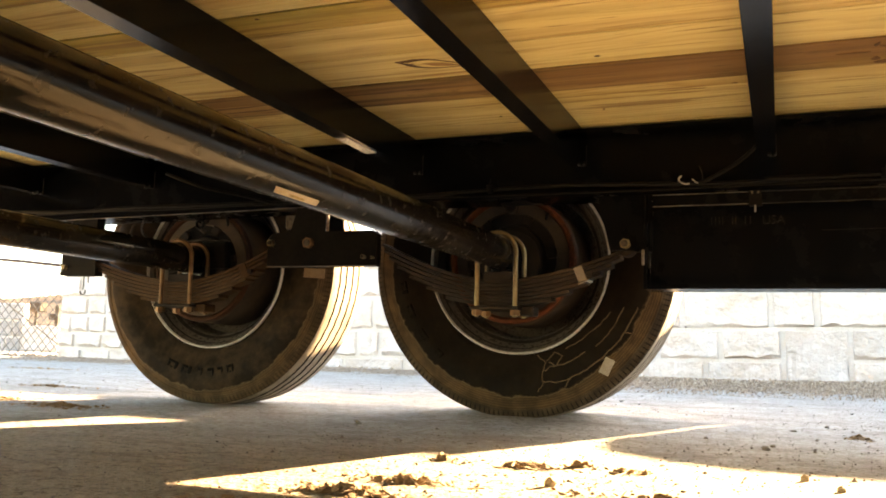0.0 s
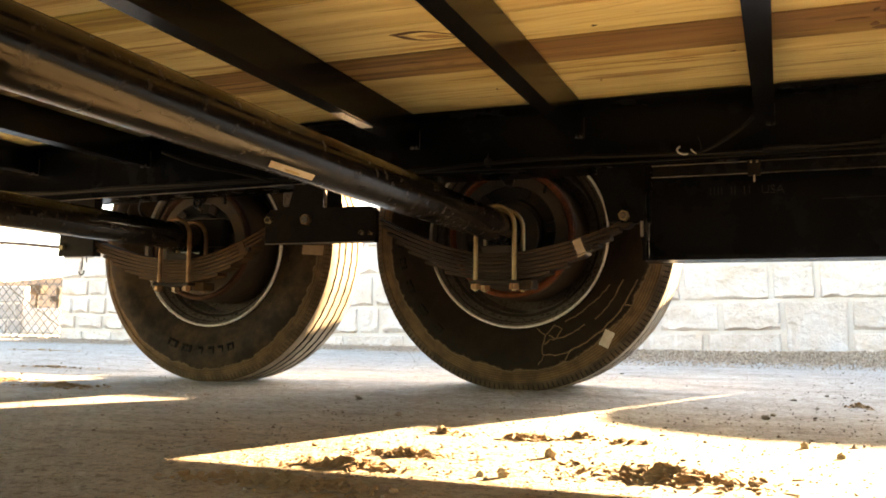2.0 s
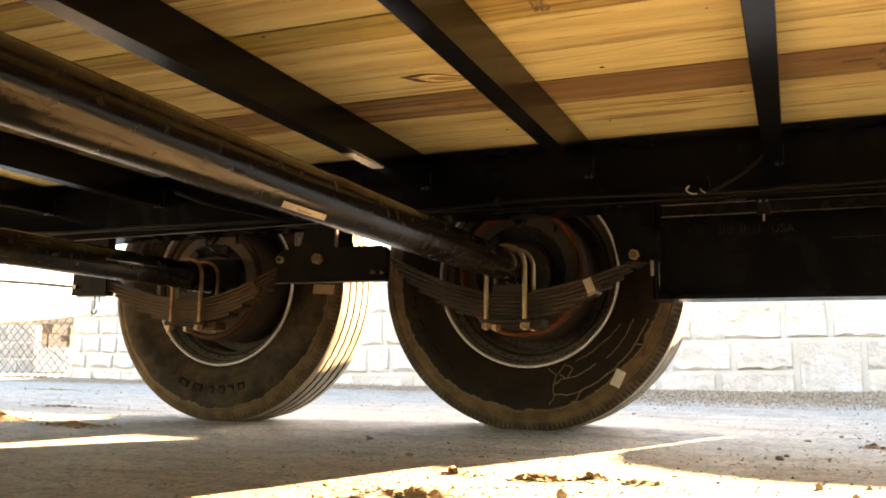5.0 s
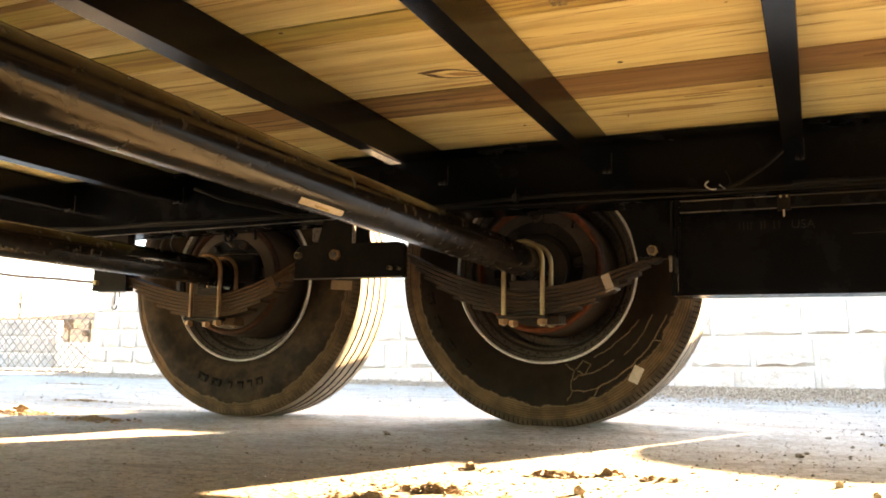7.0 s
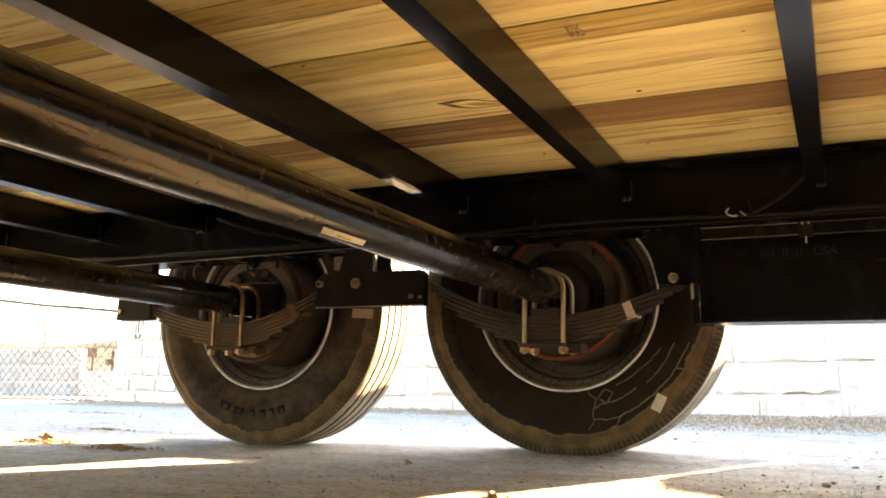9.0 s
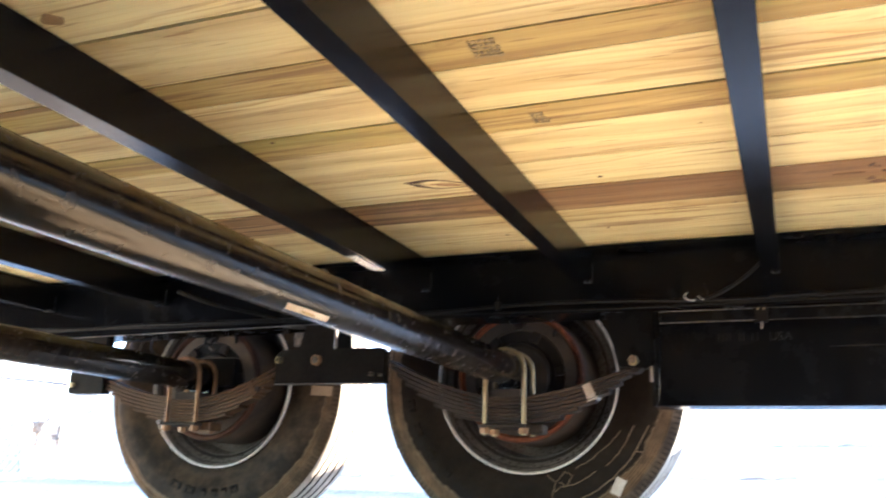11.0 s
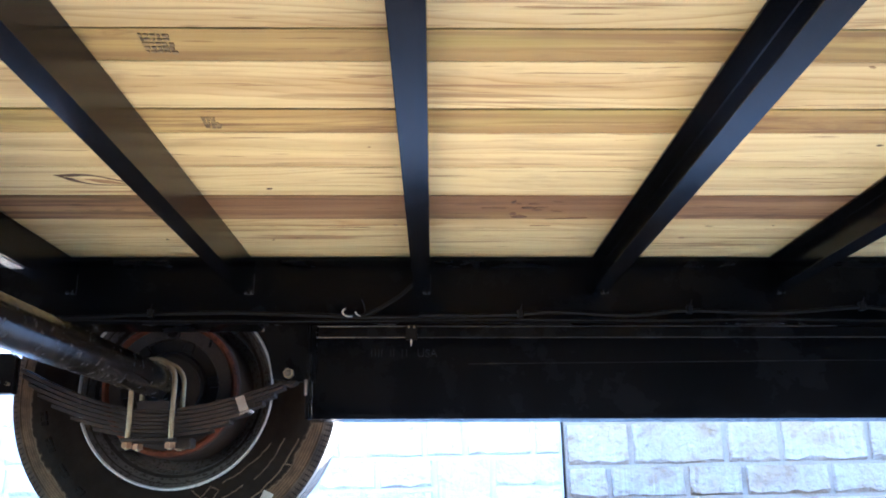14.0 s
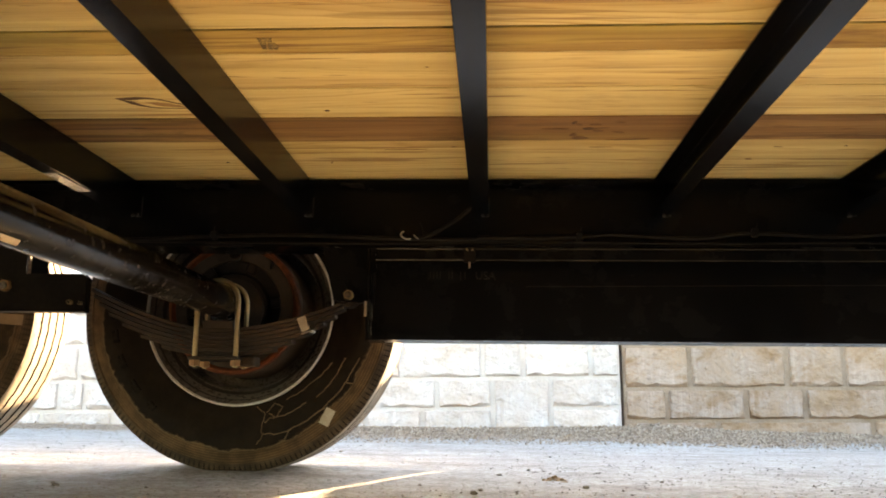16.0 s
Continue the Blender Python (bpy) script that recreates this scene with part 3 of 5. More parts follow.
knot(-0.562, 1.766, 0.004, 0.005, False)
knot(-0.290, 1.756, 0.024, 0.0035, False, 0.05, KNOT_HEART)
knot(-0.338, 1.768, 0.003, 0.012, False, 0.3, KNOT_HEART)
knot(-0.170, 1.676, 0.055, 0.0014, False, 0.0, KNOT_HEART)
knot(0.215, 1.664, 0.030, 0.0020, False, 0.02, KNOT_HEART)
knot(0.693, 1.237, 0.008, 0.004, False)
knot(0.555, 0.979, 0.008, 0.003, False, 0.4, KNOT_HEART)
knot(-0.098, 1.246, 0.004, 0.002, False, 0.0, KNOT_HEART)
knot(-0.760, 1.120, 0.006, 0.004, False)
knot(-0.660, 1.530, 0.018, 0.004, False, 0.1)


def stamp(x, y, w, d, rows, turn):
    """A lumber grade stamp, too worn to read."""
    home = next(b for b, lo, hi in zip(boards, seams, seams[1:]) if lo <= y < hi)
    rnd = random.Random(int(x * 1000) + 7)
    bm = BM()
    for j in range(rows):
        v = -d / 2 + d * (j + 0.5) / rows
        u = -w / 2
        while u < w / 2:
            s = rnd.uniform(0.0025, 0.0075)
            m = pose(x, y, 0, 0, 0, turn) @ pose(u, v, 0)
            box(bm, 0, s, 0, d / rows * rnd.uniform(0.35, 0.7), ZB - 0.0022, ZB - 0.0005, 0, m)
            u += s + rnd.uniform(0.001, 0.003)
    o = under("grade_stamp", bm, STAMP_INK, "worn grey lumber grade stamp", home, 0)
    o.matrix_parent_inverse = Matrix.Identity(4)
    o["kind"] = "stuff"


stamp(-0.326, 0.918, 0.034, 0.050, 5, 3)
stamp(-0.320, 1.150, 0.020, 0.042, 5, 2)


# cross members: three inch channels, web on the +x side, sixteen inches apart
def joist_mesh():
    bm = BM()
    t, w, d = 0.004, 0.038, 0.076
    f = t + 0.002
    prof = [(0, 0), (0, -d), (-w + 0.0008, -d), (-w, -d + 0.0008), (-w + 0.0004, -d + 0.0022), (-f, -d + t), (-t, -d + f), (-t, -f), (-f, -t), (-w, -t), (-w, 0)]
    prism(bm, prof, "y", NEAR + 0.0042, FAR - 0.0042)
    return mesh_of("joist", bm, JOIST, 30)


jm = joist_mesh()
bolt_bm = BM()
tube(bolt_bm, [(0, 0, -0.004), (0, 0, 0.004)], 0.0045, 6)
tube(bolt_bm, [(0.011, 0, -0.003), (0.011, 0, 0.004)], 0.0032, 6)
bolt_mesh = mesh_of("bolt", bolt_bm, WELD_AND_DIM_EDGE)
weld_bm = BM()
tube(weld_bm, [(0.0006, FAR - 0.0052, -0.074), (0.0006, FAR - 0.0052, -0.03)], 0.0011, 6)
tube(weld_bm, [(-0.012, FAR - 0.0056, -0.0768), (0.0006, FAR - 0.0056, -0.0768)], 0.0013, 6)
weld_mesh = mesh_of("weld_bead", weld_bm, WELD_AND_DIM_EDGE)
for k in range(-10, 19):
    j = under("joist", jm, BLACK)
    j.matrix_basis = Matrix.Translation((-0.006 + 0.406 * k, 0, ZB - 0.0025))
    b = part("bolt", bolt_mesh, CAST, j, "dull grey bolt head")
    b.location = (-0.012, FAR - 0.024, -0.076)
    part("weld_bead", weld_mesh, JOIST, j, "thin shiny weld line")


def i_beam(bm, x0, x1, y, z0, z1, w, tf, tw, inner=True, outer=True):
    a, b = (w / 2 if inner else tw / 2), (w / 2 if outer else tw / 2)
    prof = [(y - a, z0), (y + b, z0), (y + b, z0 + tf), (y + tw / 2, z0 + tf * 1.3), (y + tw / 2, z1 - tf * 1.3), (y + b, z1 - tf), (y + b, z1), (y - a, z1), (y - a, z1 - tf), (y - tw / 2, z1 - tf * 1.3), (y - tw / 2, z0 + tf * 1.3), (y - a, z0 + tf)]
    return prism(bm, prof, "x", x0, x1)


for y, s in ((FAR, 1), (NEAR, -1)):
    under("main_beam", i_beam(BM(), X0, X1, y, 0.517, ZB - 0.003, 0.10, 0.009, 0.007), FRAME, "upper black steel frame beam", smooth=25)
    under("lower_beam", i_beam(BM(), -0.268, X1, y, 0.309, 0.5155, 0.10, 0.010, 0.007), FRAME, "deep black I-beam with rolled lettering", smooth=25)
    under("side_rail", i_beam(BM(), X0, X1, y + s * 0.085, ZB - 0.003, ZB + 0.05, 0.06, 0.006, 0.006), FRAME, smooth=25)

for y, s in ((FAR - 0.0535, 1), (NEAR + 0.0535, -1)):
    bm = BM()
    box(bm, -0.255, X1, y - 0.0035, y + 0.0035, 0.485, 0.511, 0.0022)
    under("flange_strip", bm, FRAME, "black edge strip of the lower beam")
    bm = BM()
    # thin tubes paint the lit edge, bright near the beam's end, duller along the rest
    for z, r in ((0.4855, 0.0010), (0.5105, 0.0009)):
        for x0, x1, mat in ((-0.255, -0.062, LIT_EDGE), (-0.062, X1 if z < 0.5 else 0.9, WELD_AND_DIM_EDGE)):
            bm = BM()
            tube(bm, [(x0, y - s * 0.0042, z), (x1, y - s * 0.0042, z)], r, 6)
            under("worn_edge", bm, mat, "thin line painted for light caught on the flange edge")
    bm = BM()
    box(bm, -0.2765, -0.2685, y + s * 0.0535 - 0.05, y + s * 0.0535 + 0.05, 0.309, 0.5155, 0.001)
    under("end_plate", bm, FRAME)

# pale strip standing in for sunlight on the beam end's edge
bm = BM()
box(bm, -0.2800, -0.2735, 1.8965, 1.8995, 0.360, 0.394, 0.0008)
under("worn_edge", bm, LIT_EDGE, "pale strip painted for the sunlit edge of the beam end")

for y in (FAR, NEAR):
    bm = BM()
    prism(bm, [(-3.4, 0.5165), (-1.18, 0.5165), (-1.26, 0.5120), (-1.95, 0.5030), (-3.4, 0.5030)], "y", y - 0.052, y + 0.05)
    under("flange_plate", bm, FRAME, "black doubling plate under the frame beam", smooth=20)
# pale line in place of the light along the lower flange edge
bm = BM()
tube(bm, [(-3.0, 1.8975, 0.5035), (-1.95, 1.8975, 0.5035), (-1.26, 1.8975, 0.5125), (-0.95, 1.8985, 0.5185)], 0.0011, 6)
under("worn_edge", bm, LIT_EDGE, "thin line painted for light caught on the flange edge")

# rolled letters on the web of the far lower beam
cu = bpy.data.curves.new("lettering", "FONT")
cu.body, cu.size, cu.extrude = "USA", 0.0255, 0.0012
tmp = bpy.data.objects.new("lettering", cu)
scene.collection.objects.link(tmp)
letters = bpy.data.meshes.new_from_object(tmp.evaluated_get(bpy.context.evaluated_depsgraph_get()))
bpy.data.objects.remove(tmp)
letters.materials.clear()
letters.materials.append(LETTER)
ob = under("rolled_lettering", letters, LETTER, "raised mill lettering in black paint")
ob.matrix_basis = pose(-0.036, FAR - 0.0042, 0.4505, 90, 0, 0)
bm = BM()
for u in (-0.139, -0.131, -0.123, -0.116, -0.096, -0.089, -0.070, -0.060):
    box(bm, u, u + 0.0022, FAR - 0.0050, FAR - 0.0035, 0.4505, 0.4675, 0.0006)
under("rolled_mark", bm, LETTER)


# axles, wheels, springs
AXLES = (-0.612, -1.509)
AZ = 0.386


SIDE = [(0.3858, 0.088), (0.3815, 0.0935), (0.371, 0.0990), (0.364, 0.1025), (0.361, 0.1015), (0.350, 0.107), (0.335, 0.1105), (0.31, 0.1125), (0.302, 0.1115), (0.285, 0.108), (0.265, 0.1), (0.25, 0.094), (0.243, 0.094), (0.232, 0.088), (0.224, 0.08)]


def bulge(r):
    """How far the sidewall stands out at a radius."""
    return next(y0 + (y1 - y0) * (r0 - r) / (r0 - r1) for (r0, y0), (r1, y1) in zip(SIDE, SIDE[1:]) if r1 <= r <= r0)


def tyre_meshes():
    """Tread with zigzag grooves, and sidewalls of one tyre, round the y axis at the origin."""
    n, groove = 240, 0.011
    grooves = (-0.054, -0.019, 0.019, 0.054)
    cuts = [-0.088, -0.082, -0.076, -0.068] + [c + d for c in grooves for d in (-0.0048, -0.0036, 0.0036, 0.0048)] + [-0.0365, 0.0, 0.0365, 0.068, 0.076, 0.082, 0.088]
    tread, deep = [], []
    for y in sorted(cuts):
        deep.append(min(abs(y - c) for c in grooves) < 0.004)
        tread.append((0.3895 - (abs(y) / 0.088) ** 6 * 0.0036 - (groove if deep[-1] else 0.0), y))
    bt = revolve(BM(), tread, n)
    bt.verts.ensure_lookup_table()
    bt.verts.index_update()
    m = len(tread)
    for k in range(n):
        zig = 0.0010 * (1 if k % 4 in (0, 1) else -1)
        for i in range(m):
            if abs(tread[i][1]) < 0.07:
                bt.verts[k * m + i].co.y += zig
    # faces in and beside the grooves take the black rubber
    for f in bt.faces:
        if any(deep[v.index % m] for v in f.verts):
            f.material_index = 1
    for v in bt.verts:
        v.co.z = max(v.co.z, -AZ + 0.001)
    bs = BM()
    for s in (-1, 1):
        revolve(bs, [(r, s * y) for r, y in SIDE], 120)
    for v in bs.verts:
        v.co.z = max(v.co.z, -AZ + 0.002)
    tm = mesh_of("tread", bt, TREAD, 30)
    tm.materials.append(GROOVE_RUBBER)
    return tm, mesh_of("tyre", bs, SIDEWALL, 40)


TREAD_ME, TYRE_ME = tyre_meshes()
TYRE_CRACKED = TYRE_ME.copy()
TYRE_CRACKED.materials.clear()
TYRE_CRACKED.materials.append(CRACKED_SIDEWALL)
barrel_prof = [(0.2285, -0.091), (0.2225, -0.0875), (0.2170, -0.081), (0.2150, -0.076), (0.2060, -0.066), (0.2035, -0.060), (0.1960, -0.053), (0.1935, -0.050), (0.1885, -0.020), (0.1850, 0.012), (0.16, 0.036), (0.118, 0.022), (0.08, 0.03)]
LIP = [(0.2252, -0.0915), (0.2262, -0.0958), (0.2286, -0.0990), (0.2308, -0.0972), (0.2318, -0.0900), (0.2275, -0.0865)]
RIM_ME = mesh_of("rim_lip", revolve(BM(), LIP, 128, True), RIM)
bm = revolve(BM(), barrel_prof, 96)
for f in bm.faces:
    y = f.calc_center_median().y
    # dark rings paint the shade in the drop of the barrel
    f.material_index = int(-0.060 < y < -0.052 or -0.0805 < y < -0.0765)
BARREL_ME = mesh_of("wheel", bm, BARREL)
BARREL_ME.materials.append(CAST)
OUT_ME = mesh_of("wheel_outer", revolve(BM(), [(0.238, 0.09), (0.226, 0.085), (0.2, 0.05), (0.16, 0.055), (0.12, 0.04), (0.085, 0.075), (0.07, 0.1), (0.001, 0.105)], 64), RIM)
DRUM_ME = mesh_of("brake_drum", revolve(BM(), [(0.1575, -0.133), (0.1595, -0.13), (0.160, -0.12), (0.163, 0.02), (0.1, 0.026)], 96), DRUM)
DRUM_LIP = mesh_of("drum_lip", revolve(BM(), [(0.141, -0.134), (0.144, -0.142), (0.150, -0.147), (0.1565, -0.146), (0.1585, -0.132)], 96, True), RUST)
DARK_DRUM_LIP = DRUM_LIP.copy()
DARK_DRUM_LIP.materials.clear()
DARK_DRUM_LIP.materials.append(DARK_RUST)
PLATE_ME = mesh_of("backing_plate", revolve(BM(), [(0.144, -0.136), (0.141, -0.141), (0.119, -0.145), (0.114, -0.146), (0.111, -0.139)], 72), CAST)
GREY_PLATE_ME = PLATE_ME.copy()
GREY_PLATE_ME.materials.clear()
GREY_PLATE_ME.materials.append(GREY_PLATE)
HUB_ME = mesh_of("hub_plate", revolve(BM(), [(0.112, -0.138), (0.085, -0.134), (0.080, -0.148), (0.03, -0.152), (0.001, -0.152)], 72), DULL_BLACK)

# dried mud along cracks in the front tyre's film of dust: radius and degrees from the foot, forward positive
CRACKS = (
    ((0.236, 13.3), (0.259, 17.3), (0.280, 15.1), (0.302, 13.7), (0.312, 19.4), (0.316, 26.5)),
    ((0.303, 14.7), (0.325, 11.0)),
    ((0.258, 17.7), (0.242, 23.5), (0.258, 27.1), (0.277, 22.3), (0.262, 19.0)),
    ((0.280, 16.0), (0.273, 19.2), (0.279, 26.4), (0.281, 38.5)),
    ((0.247, 30.2), (0.253, 45.2), (0.265, 62.0)),
    ((0.316, 26.5), (0.317, 34.4), (0.319, 56.4), (0.321, 69.2)),
    ((0.316, 26.5), (0.331, 22.7)),
    ((0.319, 42.8), (0.334, 44.0)),
    ((0.321, 57.5), (0.334, 58.5)),
    ((0.289, 44.1), (0.290, 66.9)),
)


def crack(points, seed):
    """A low crooked ridge of mud on the inner sidewall."""
    rnd = random.Random(seed)
    path = []
    for (r0, a0), (r1, a1) in zip(points, points[1:]):
        steps = max(4, int(abs(a1 - a0) / 2))
        for i in range(steps):
            f = i / steps
            r, a = r0 + (r1 - r0) * f + rnd.uniform(-0.0015, 0.0015), radians(a0 + (a1 - a0) * f + rnd.uniform(-0.3, 0.3))
            path.append((r * math.sin(a), -bulge(r) + 0.0004, -r * math.cos(a)))
    r, a = points[-1][0], radians(points[-1][1])
    path.append((r * math.sin(a), -bulge(r) + 0.0006, -r * math.cos(a)))
    return tube(BM(), path, rnd.uniform(0.0013, 0.0018), 6)


rnd = random.Random(3)
for ai, ax in enumerate(AXLES):
    for y, face in ((2.176 - 0.010 * ai, 0), (-0.320, 180)):
        wheel = under("wheel", BARREL_ME, BARREL, "steel wheel with dusty grey barrel")
        wheel.matrix_basis = pose(ax, y, AZ + (0.006 if ai == 0 else 0.0), 0, 0, face)
        part("tyre", TYRE_CRACKED if ai == 0 and face == 0 else TYRE_ME, SIDEWALL, wheel, "mud-dusted black rubber tyre sidewall")
        part("tread", TREAD_ME, TREAD, wheel, "ribbed tread with shoulder sipes")
        part("rim_lip", RIM_ME, RIM, wheel, "worn silver rim edge")
        part("wheel_disc", OUT_ME, RIM, wheel)
        part("brake_drum", DRUM_ME, DRUM, wheel)
        part("drum_lip", DARK_DRUM_LIP if ai else DRUM_LIP, RUST, wheel, "brown-rusted brake drum edge" if ai else "orange-rusted brake drum edge")
        part("backing_plate", GREY_PLATE_ME if ai else PLATE_ME, CAST, wheel)
        part("hub_plate", HUB_ME, DULL_BLACK, wheel)
        if ai == 0 and face == 0:
            for k, points in enumerate(CRACKS):
                part("mud_crack", crack(points, 70 + k), CRUST, wheel, "pale crust of mud along a crack")
        # stamped ribs, adjuster plug, lever of the brake plate
        for k in range(6):
            a = k * math.pi / 3 + 0.4
            bm = BM()
            box(bm, -0.012, 0.012, -0.151, -0.137, 0.088, 0.114, 0.003, pose(0, 0, 0, 0, math.degrees(a), 0))
            part("plate_boss", bm, CAST if ai else DULL_BLACK, wheel)
        bm = BM()
        revolve(bm, [(0.013, -0.159), (0.016, -0.157), (0.016, -0.137)], 16)
        o = part("adjuster_plug", bm, CAST, wheel)
        o.location = (0.0, 0, 0.128)
        if face == 0:
            # raised sidewall lettering, too worn to read
            for deg, half in ((-21.0, 0.0185), (-11.5, 0.0175), (-2.5, 0.009), (4.5, 0.011), (10.5, 0.009), (17.0, 0.012)) if ai else ((-88, 0.019), (-77, 0.017), (-65, 0.019), (-52, 0.018), (-40, 0.012)):
                bm = BM()
                m = pose(0, 0, 0, 0, 180 - deg, 0)
                lo, hi = (0.286, 0.309) if ai else (0.296, 0.314)
                box(bm, -half, -half * 0.35, -0.1130, -0.108, lo, hi, 0.0022, m)
                box(bm, -half * 0.35, half, -0.1129, -0.108, lo, lo + 0.008, 0.0022, m)
                if half > 0.0115:
                    box(bm, half * 0.4, half, -0.1128, -0.108, lo + 0.008, hi, 0.0022, m)
                    box(bm, -half * 0.35, half * 0.4, -0.1128, -0.108, hi - 0.006, hi, 0.0022, m)
                part("sidewall_mark", bm, WORN_RUBBER, wheel)
    # axle tube with drop of weld at the ends
    bm = BM()
    tube(bm, [(ax, -0.18, AZ + 0.009), (ax, 2.035, AZ + 0.009)], 0.0372, 40)
    axle = under("axle", bm, AXLE_PAINT, "round black axle tube with brown dust")
    for y in (1.985, -0.125):
        bm = BM()
        tube(bm, [(ax, y - 0.006, AZ), (ax, y, AZ), (ax, y + 0.006, AZ)], 0.043, 32)
        part("weld_ring", bm, BLACK, axle)
    for y, s in ((2.028, 1), (-0.168, -1)):
        bm = BM()
        tube(bm, [(ax, y - s * 0.012, AZ), (ax, y + s * 0.012, AZ)], 0.075, 28)
        part("axle_flange", bm, CAST, axle)
    if ai == 0:
        # paper label wrapped on the tube, with a grey line of print
        for name, y0, y1, a0, step, r, mat in (("axle_label", 0.930, 1.040, 53.0, 2.3, 0.0378, PALE_TAG), ("label_print", 0.968, 1.004, 61.0, 0.8, 0.0382, STAMP_INK)):
            bm = BM()
            strips = []
            for i in range(9):
                a = radians(a0 + step * i)
                strips.append([bm.verts.new((ax + r * math.cos(a), yy, AZ + 0.009 - r * math.sin(a))) for yy in (y0 + 0.0012 * i, y1 + 0.0012 * i)])
            for a, b in zip(strips, strips[1:]):
                bm.faces.new((a[0], a[1], b[1], b[0]))
            part(name, bm, mat, axle, "torn white paper label" if name == "axle_label" else "")


def spring(cx, zr, zl, y, flip, tag):
    """A leaf pack with its axle clamp; zr and zl are the heights of its right and left ends."""
    w, t, mid = 0.022, 0.0078, 0.332
    lengths = [(0.292, 0.300), (0.28, 0.292), (0.258, 0.275), (0.232, 0.25), (0.20, 0.215), (0.16, 0.17), (0.12, 0.12)]
    # the rear springs take a lighter, browner steel
    steel = BROWN_LEAF if flip else LEAF_STEEL
    root = None
    for k, (lr, ll) in enumerate(lengths):
        bm = BM()
        pts = []
        for i in range(25):
            u = -ll + (lr + ll) * i / 24
            end, length = (zr, 0.292) if u > 0 else (zl, 0.30)
            sag = (end - mid) * abs(u / length) ** 1.7
            slope = (end - mid) * 1.7 * abs(u / length) ** 0.7 / length
            off = -k * (t + 0.0008)
            pts.append((cx + u - (slope * off * (1 if u > 0 else -1)) * 0.6, mid + sag + off * (1 + 0.3 * slope)))
        a = [[bm.verts.new((x, y + s, z + q)) for s, q in ((-w, 0), (w, 0), (w, -t), (-w, -t))] for x, z in pts]
        for p, q in zip(a, a[1:]):
            for i in range(4):
                bm.faces.new((p[i], p[(i + 1) % 4], q[(i + 1) % 4], q[i]))
        bm.faces.new(a[0][::-1]), bm.faces.new(a[-1])
        bmesh.ops.bevel(bm, geom=[e for e in bm.edges if abs(e.verts[0].co.y - e.verts[1].co.y) < 1e-5 and abs(e.verts[0].co.x - e.verts[1].co.x) > 0.004], offset=0.0012, segments=1, affect="EDGES")
        if root is None:
            root = under("leaf_spring", bm, steel, "dusty dark steel leaf spring pack")
        else:
            part("leaf", bm, steel, root)
    # eye at the right end
    bm = BM()
    revolve(bm, [(0.011, -w), (0.020, -w), (0.020, w), (0.011, w)], 28, True)
    bmesh.ops.translate(bm, verts=bm.verts, vec=(cx + (0.292 if not flip else -0.300), y, (zr if not flip else zl) + 0.004))
    part("spring_eye", bm, steel, root)
    # rebound clip
    for u, lab in ((0.19, "pale folded clip"),) if tag else ((0.2, ""),):
        z = mid + (zr - mid) * (u / 0.292) ** 1.7 - 0.013
        m = pose(cx + u, y, z, 0, -22, 0)
        bm = BM()
        box(bm, -0.010, 0.010, -w - 0.004, -w - 0.0015, -0.025, 0.009, 0.0008, m)
        box(bm, -0.013, 0.013, -w - 0.004, w + 0.004, -0.029, -0.026, 0.0008, m)
        part("rebound_clip", bm, PALE_TAG if tag else steel, root, lab)
        bm = BM()
        tube(bm, [m @ Vector((0.02, -w - 0.002, -0.02)), m @ Vector((0.02, -w - 0.012, -0.02))], 0.007, 6)
        part("clip_bolt", bm, CAST, root)
    # clamp plate, u bolts, nuts
    bm = BM()
    box(bm, cx - 0.058, cx + 0.058, y - 0.052, y + 0.052, 0.262, 0.270, 0.002)
    plate = under("clamp_plate", bm, CAST, "black spring clamp plate")
    bm = BM()
    box(bm, cx + 0.05, cx + 0.085, y - 0.02, y + 0.03, 0.250, 0.272, 0.003)
    part("bump_pad", bm, steel, plate)
    bm = BM()
    box(bm, cx - 0.035, cx + 0.035, y - 0.028, y + 0.028, 0.331, 0.351, 0.002)
    part("spring_seat", bm, CAST, plate)
    for dy in (-0.036, 0.036):
        r = 0.0462
        pts = [(cx - r, y + dy, 0.246)] + [(cx - r, y + dy, 0.36)] + [(cx - r * math.cos(a), y + dy, AZ + 0.009 + r * math.sin(a)) for a in (math.pi * i / 12 for i in range(13))] + [(cx + r, y + dy, 0.36), (cx + r, y + dy, 0.246)]
        bm = BM()
        tube(bm, pts, 0.0056, 12)
        ub = under("u_bolt", bm, ZINC if cx > -1 else COPPERY, "yellow zinc-plated u-bolt" if cx > -1 else "dusty brown u-bolt")
        for s in (-1, 1):
            bm = BM()
            tube(bm, [(cx + s * r, y + dy, 0.249), (cx + s * r, y + dy, 0.262)], 0.0125, 6)
            part("nut", bm, COPPERY, ub, "hexagonal brass-toned nut", 20)


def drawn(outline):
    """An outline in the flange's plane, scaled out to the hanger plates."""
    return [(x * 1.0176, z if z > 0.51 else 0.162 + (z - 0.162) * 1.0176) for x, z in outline]


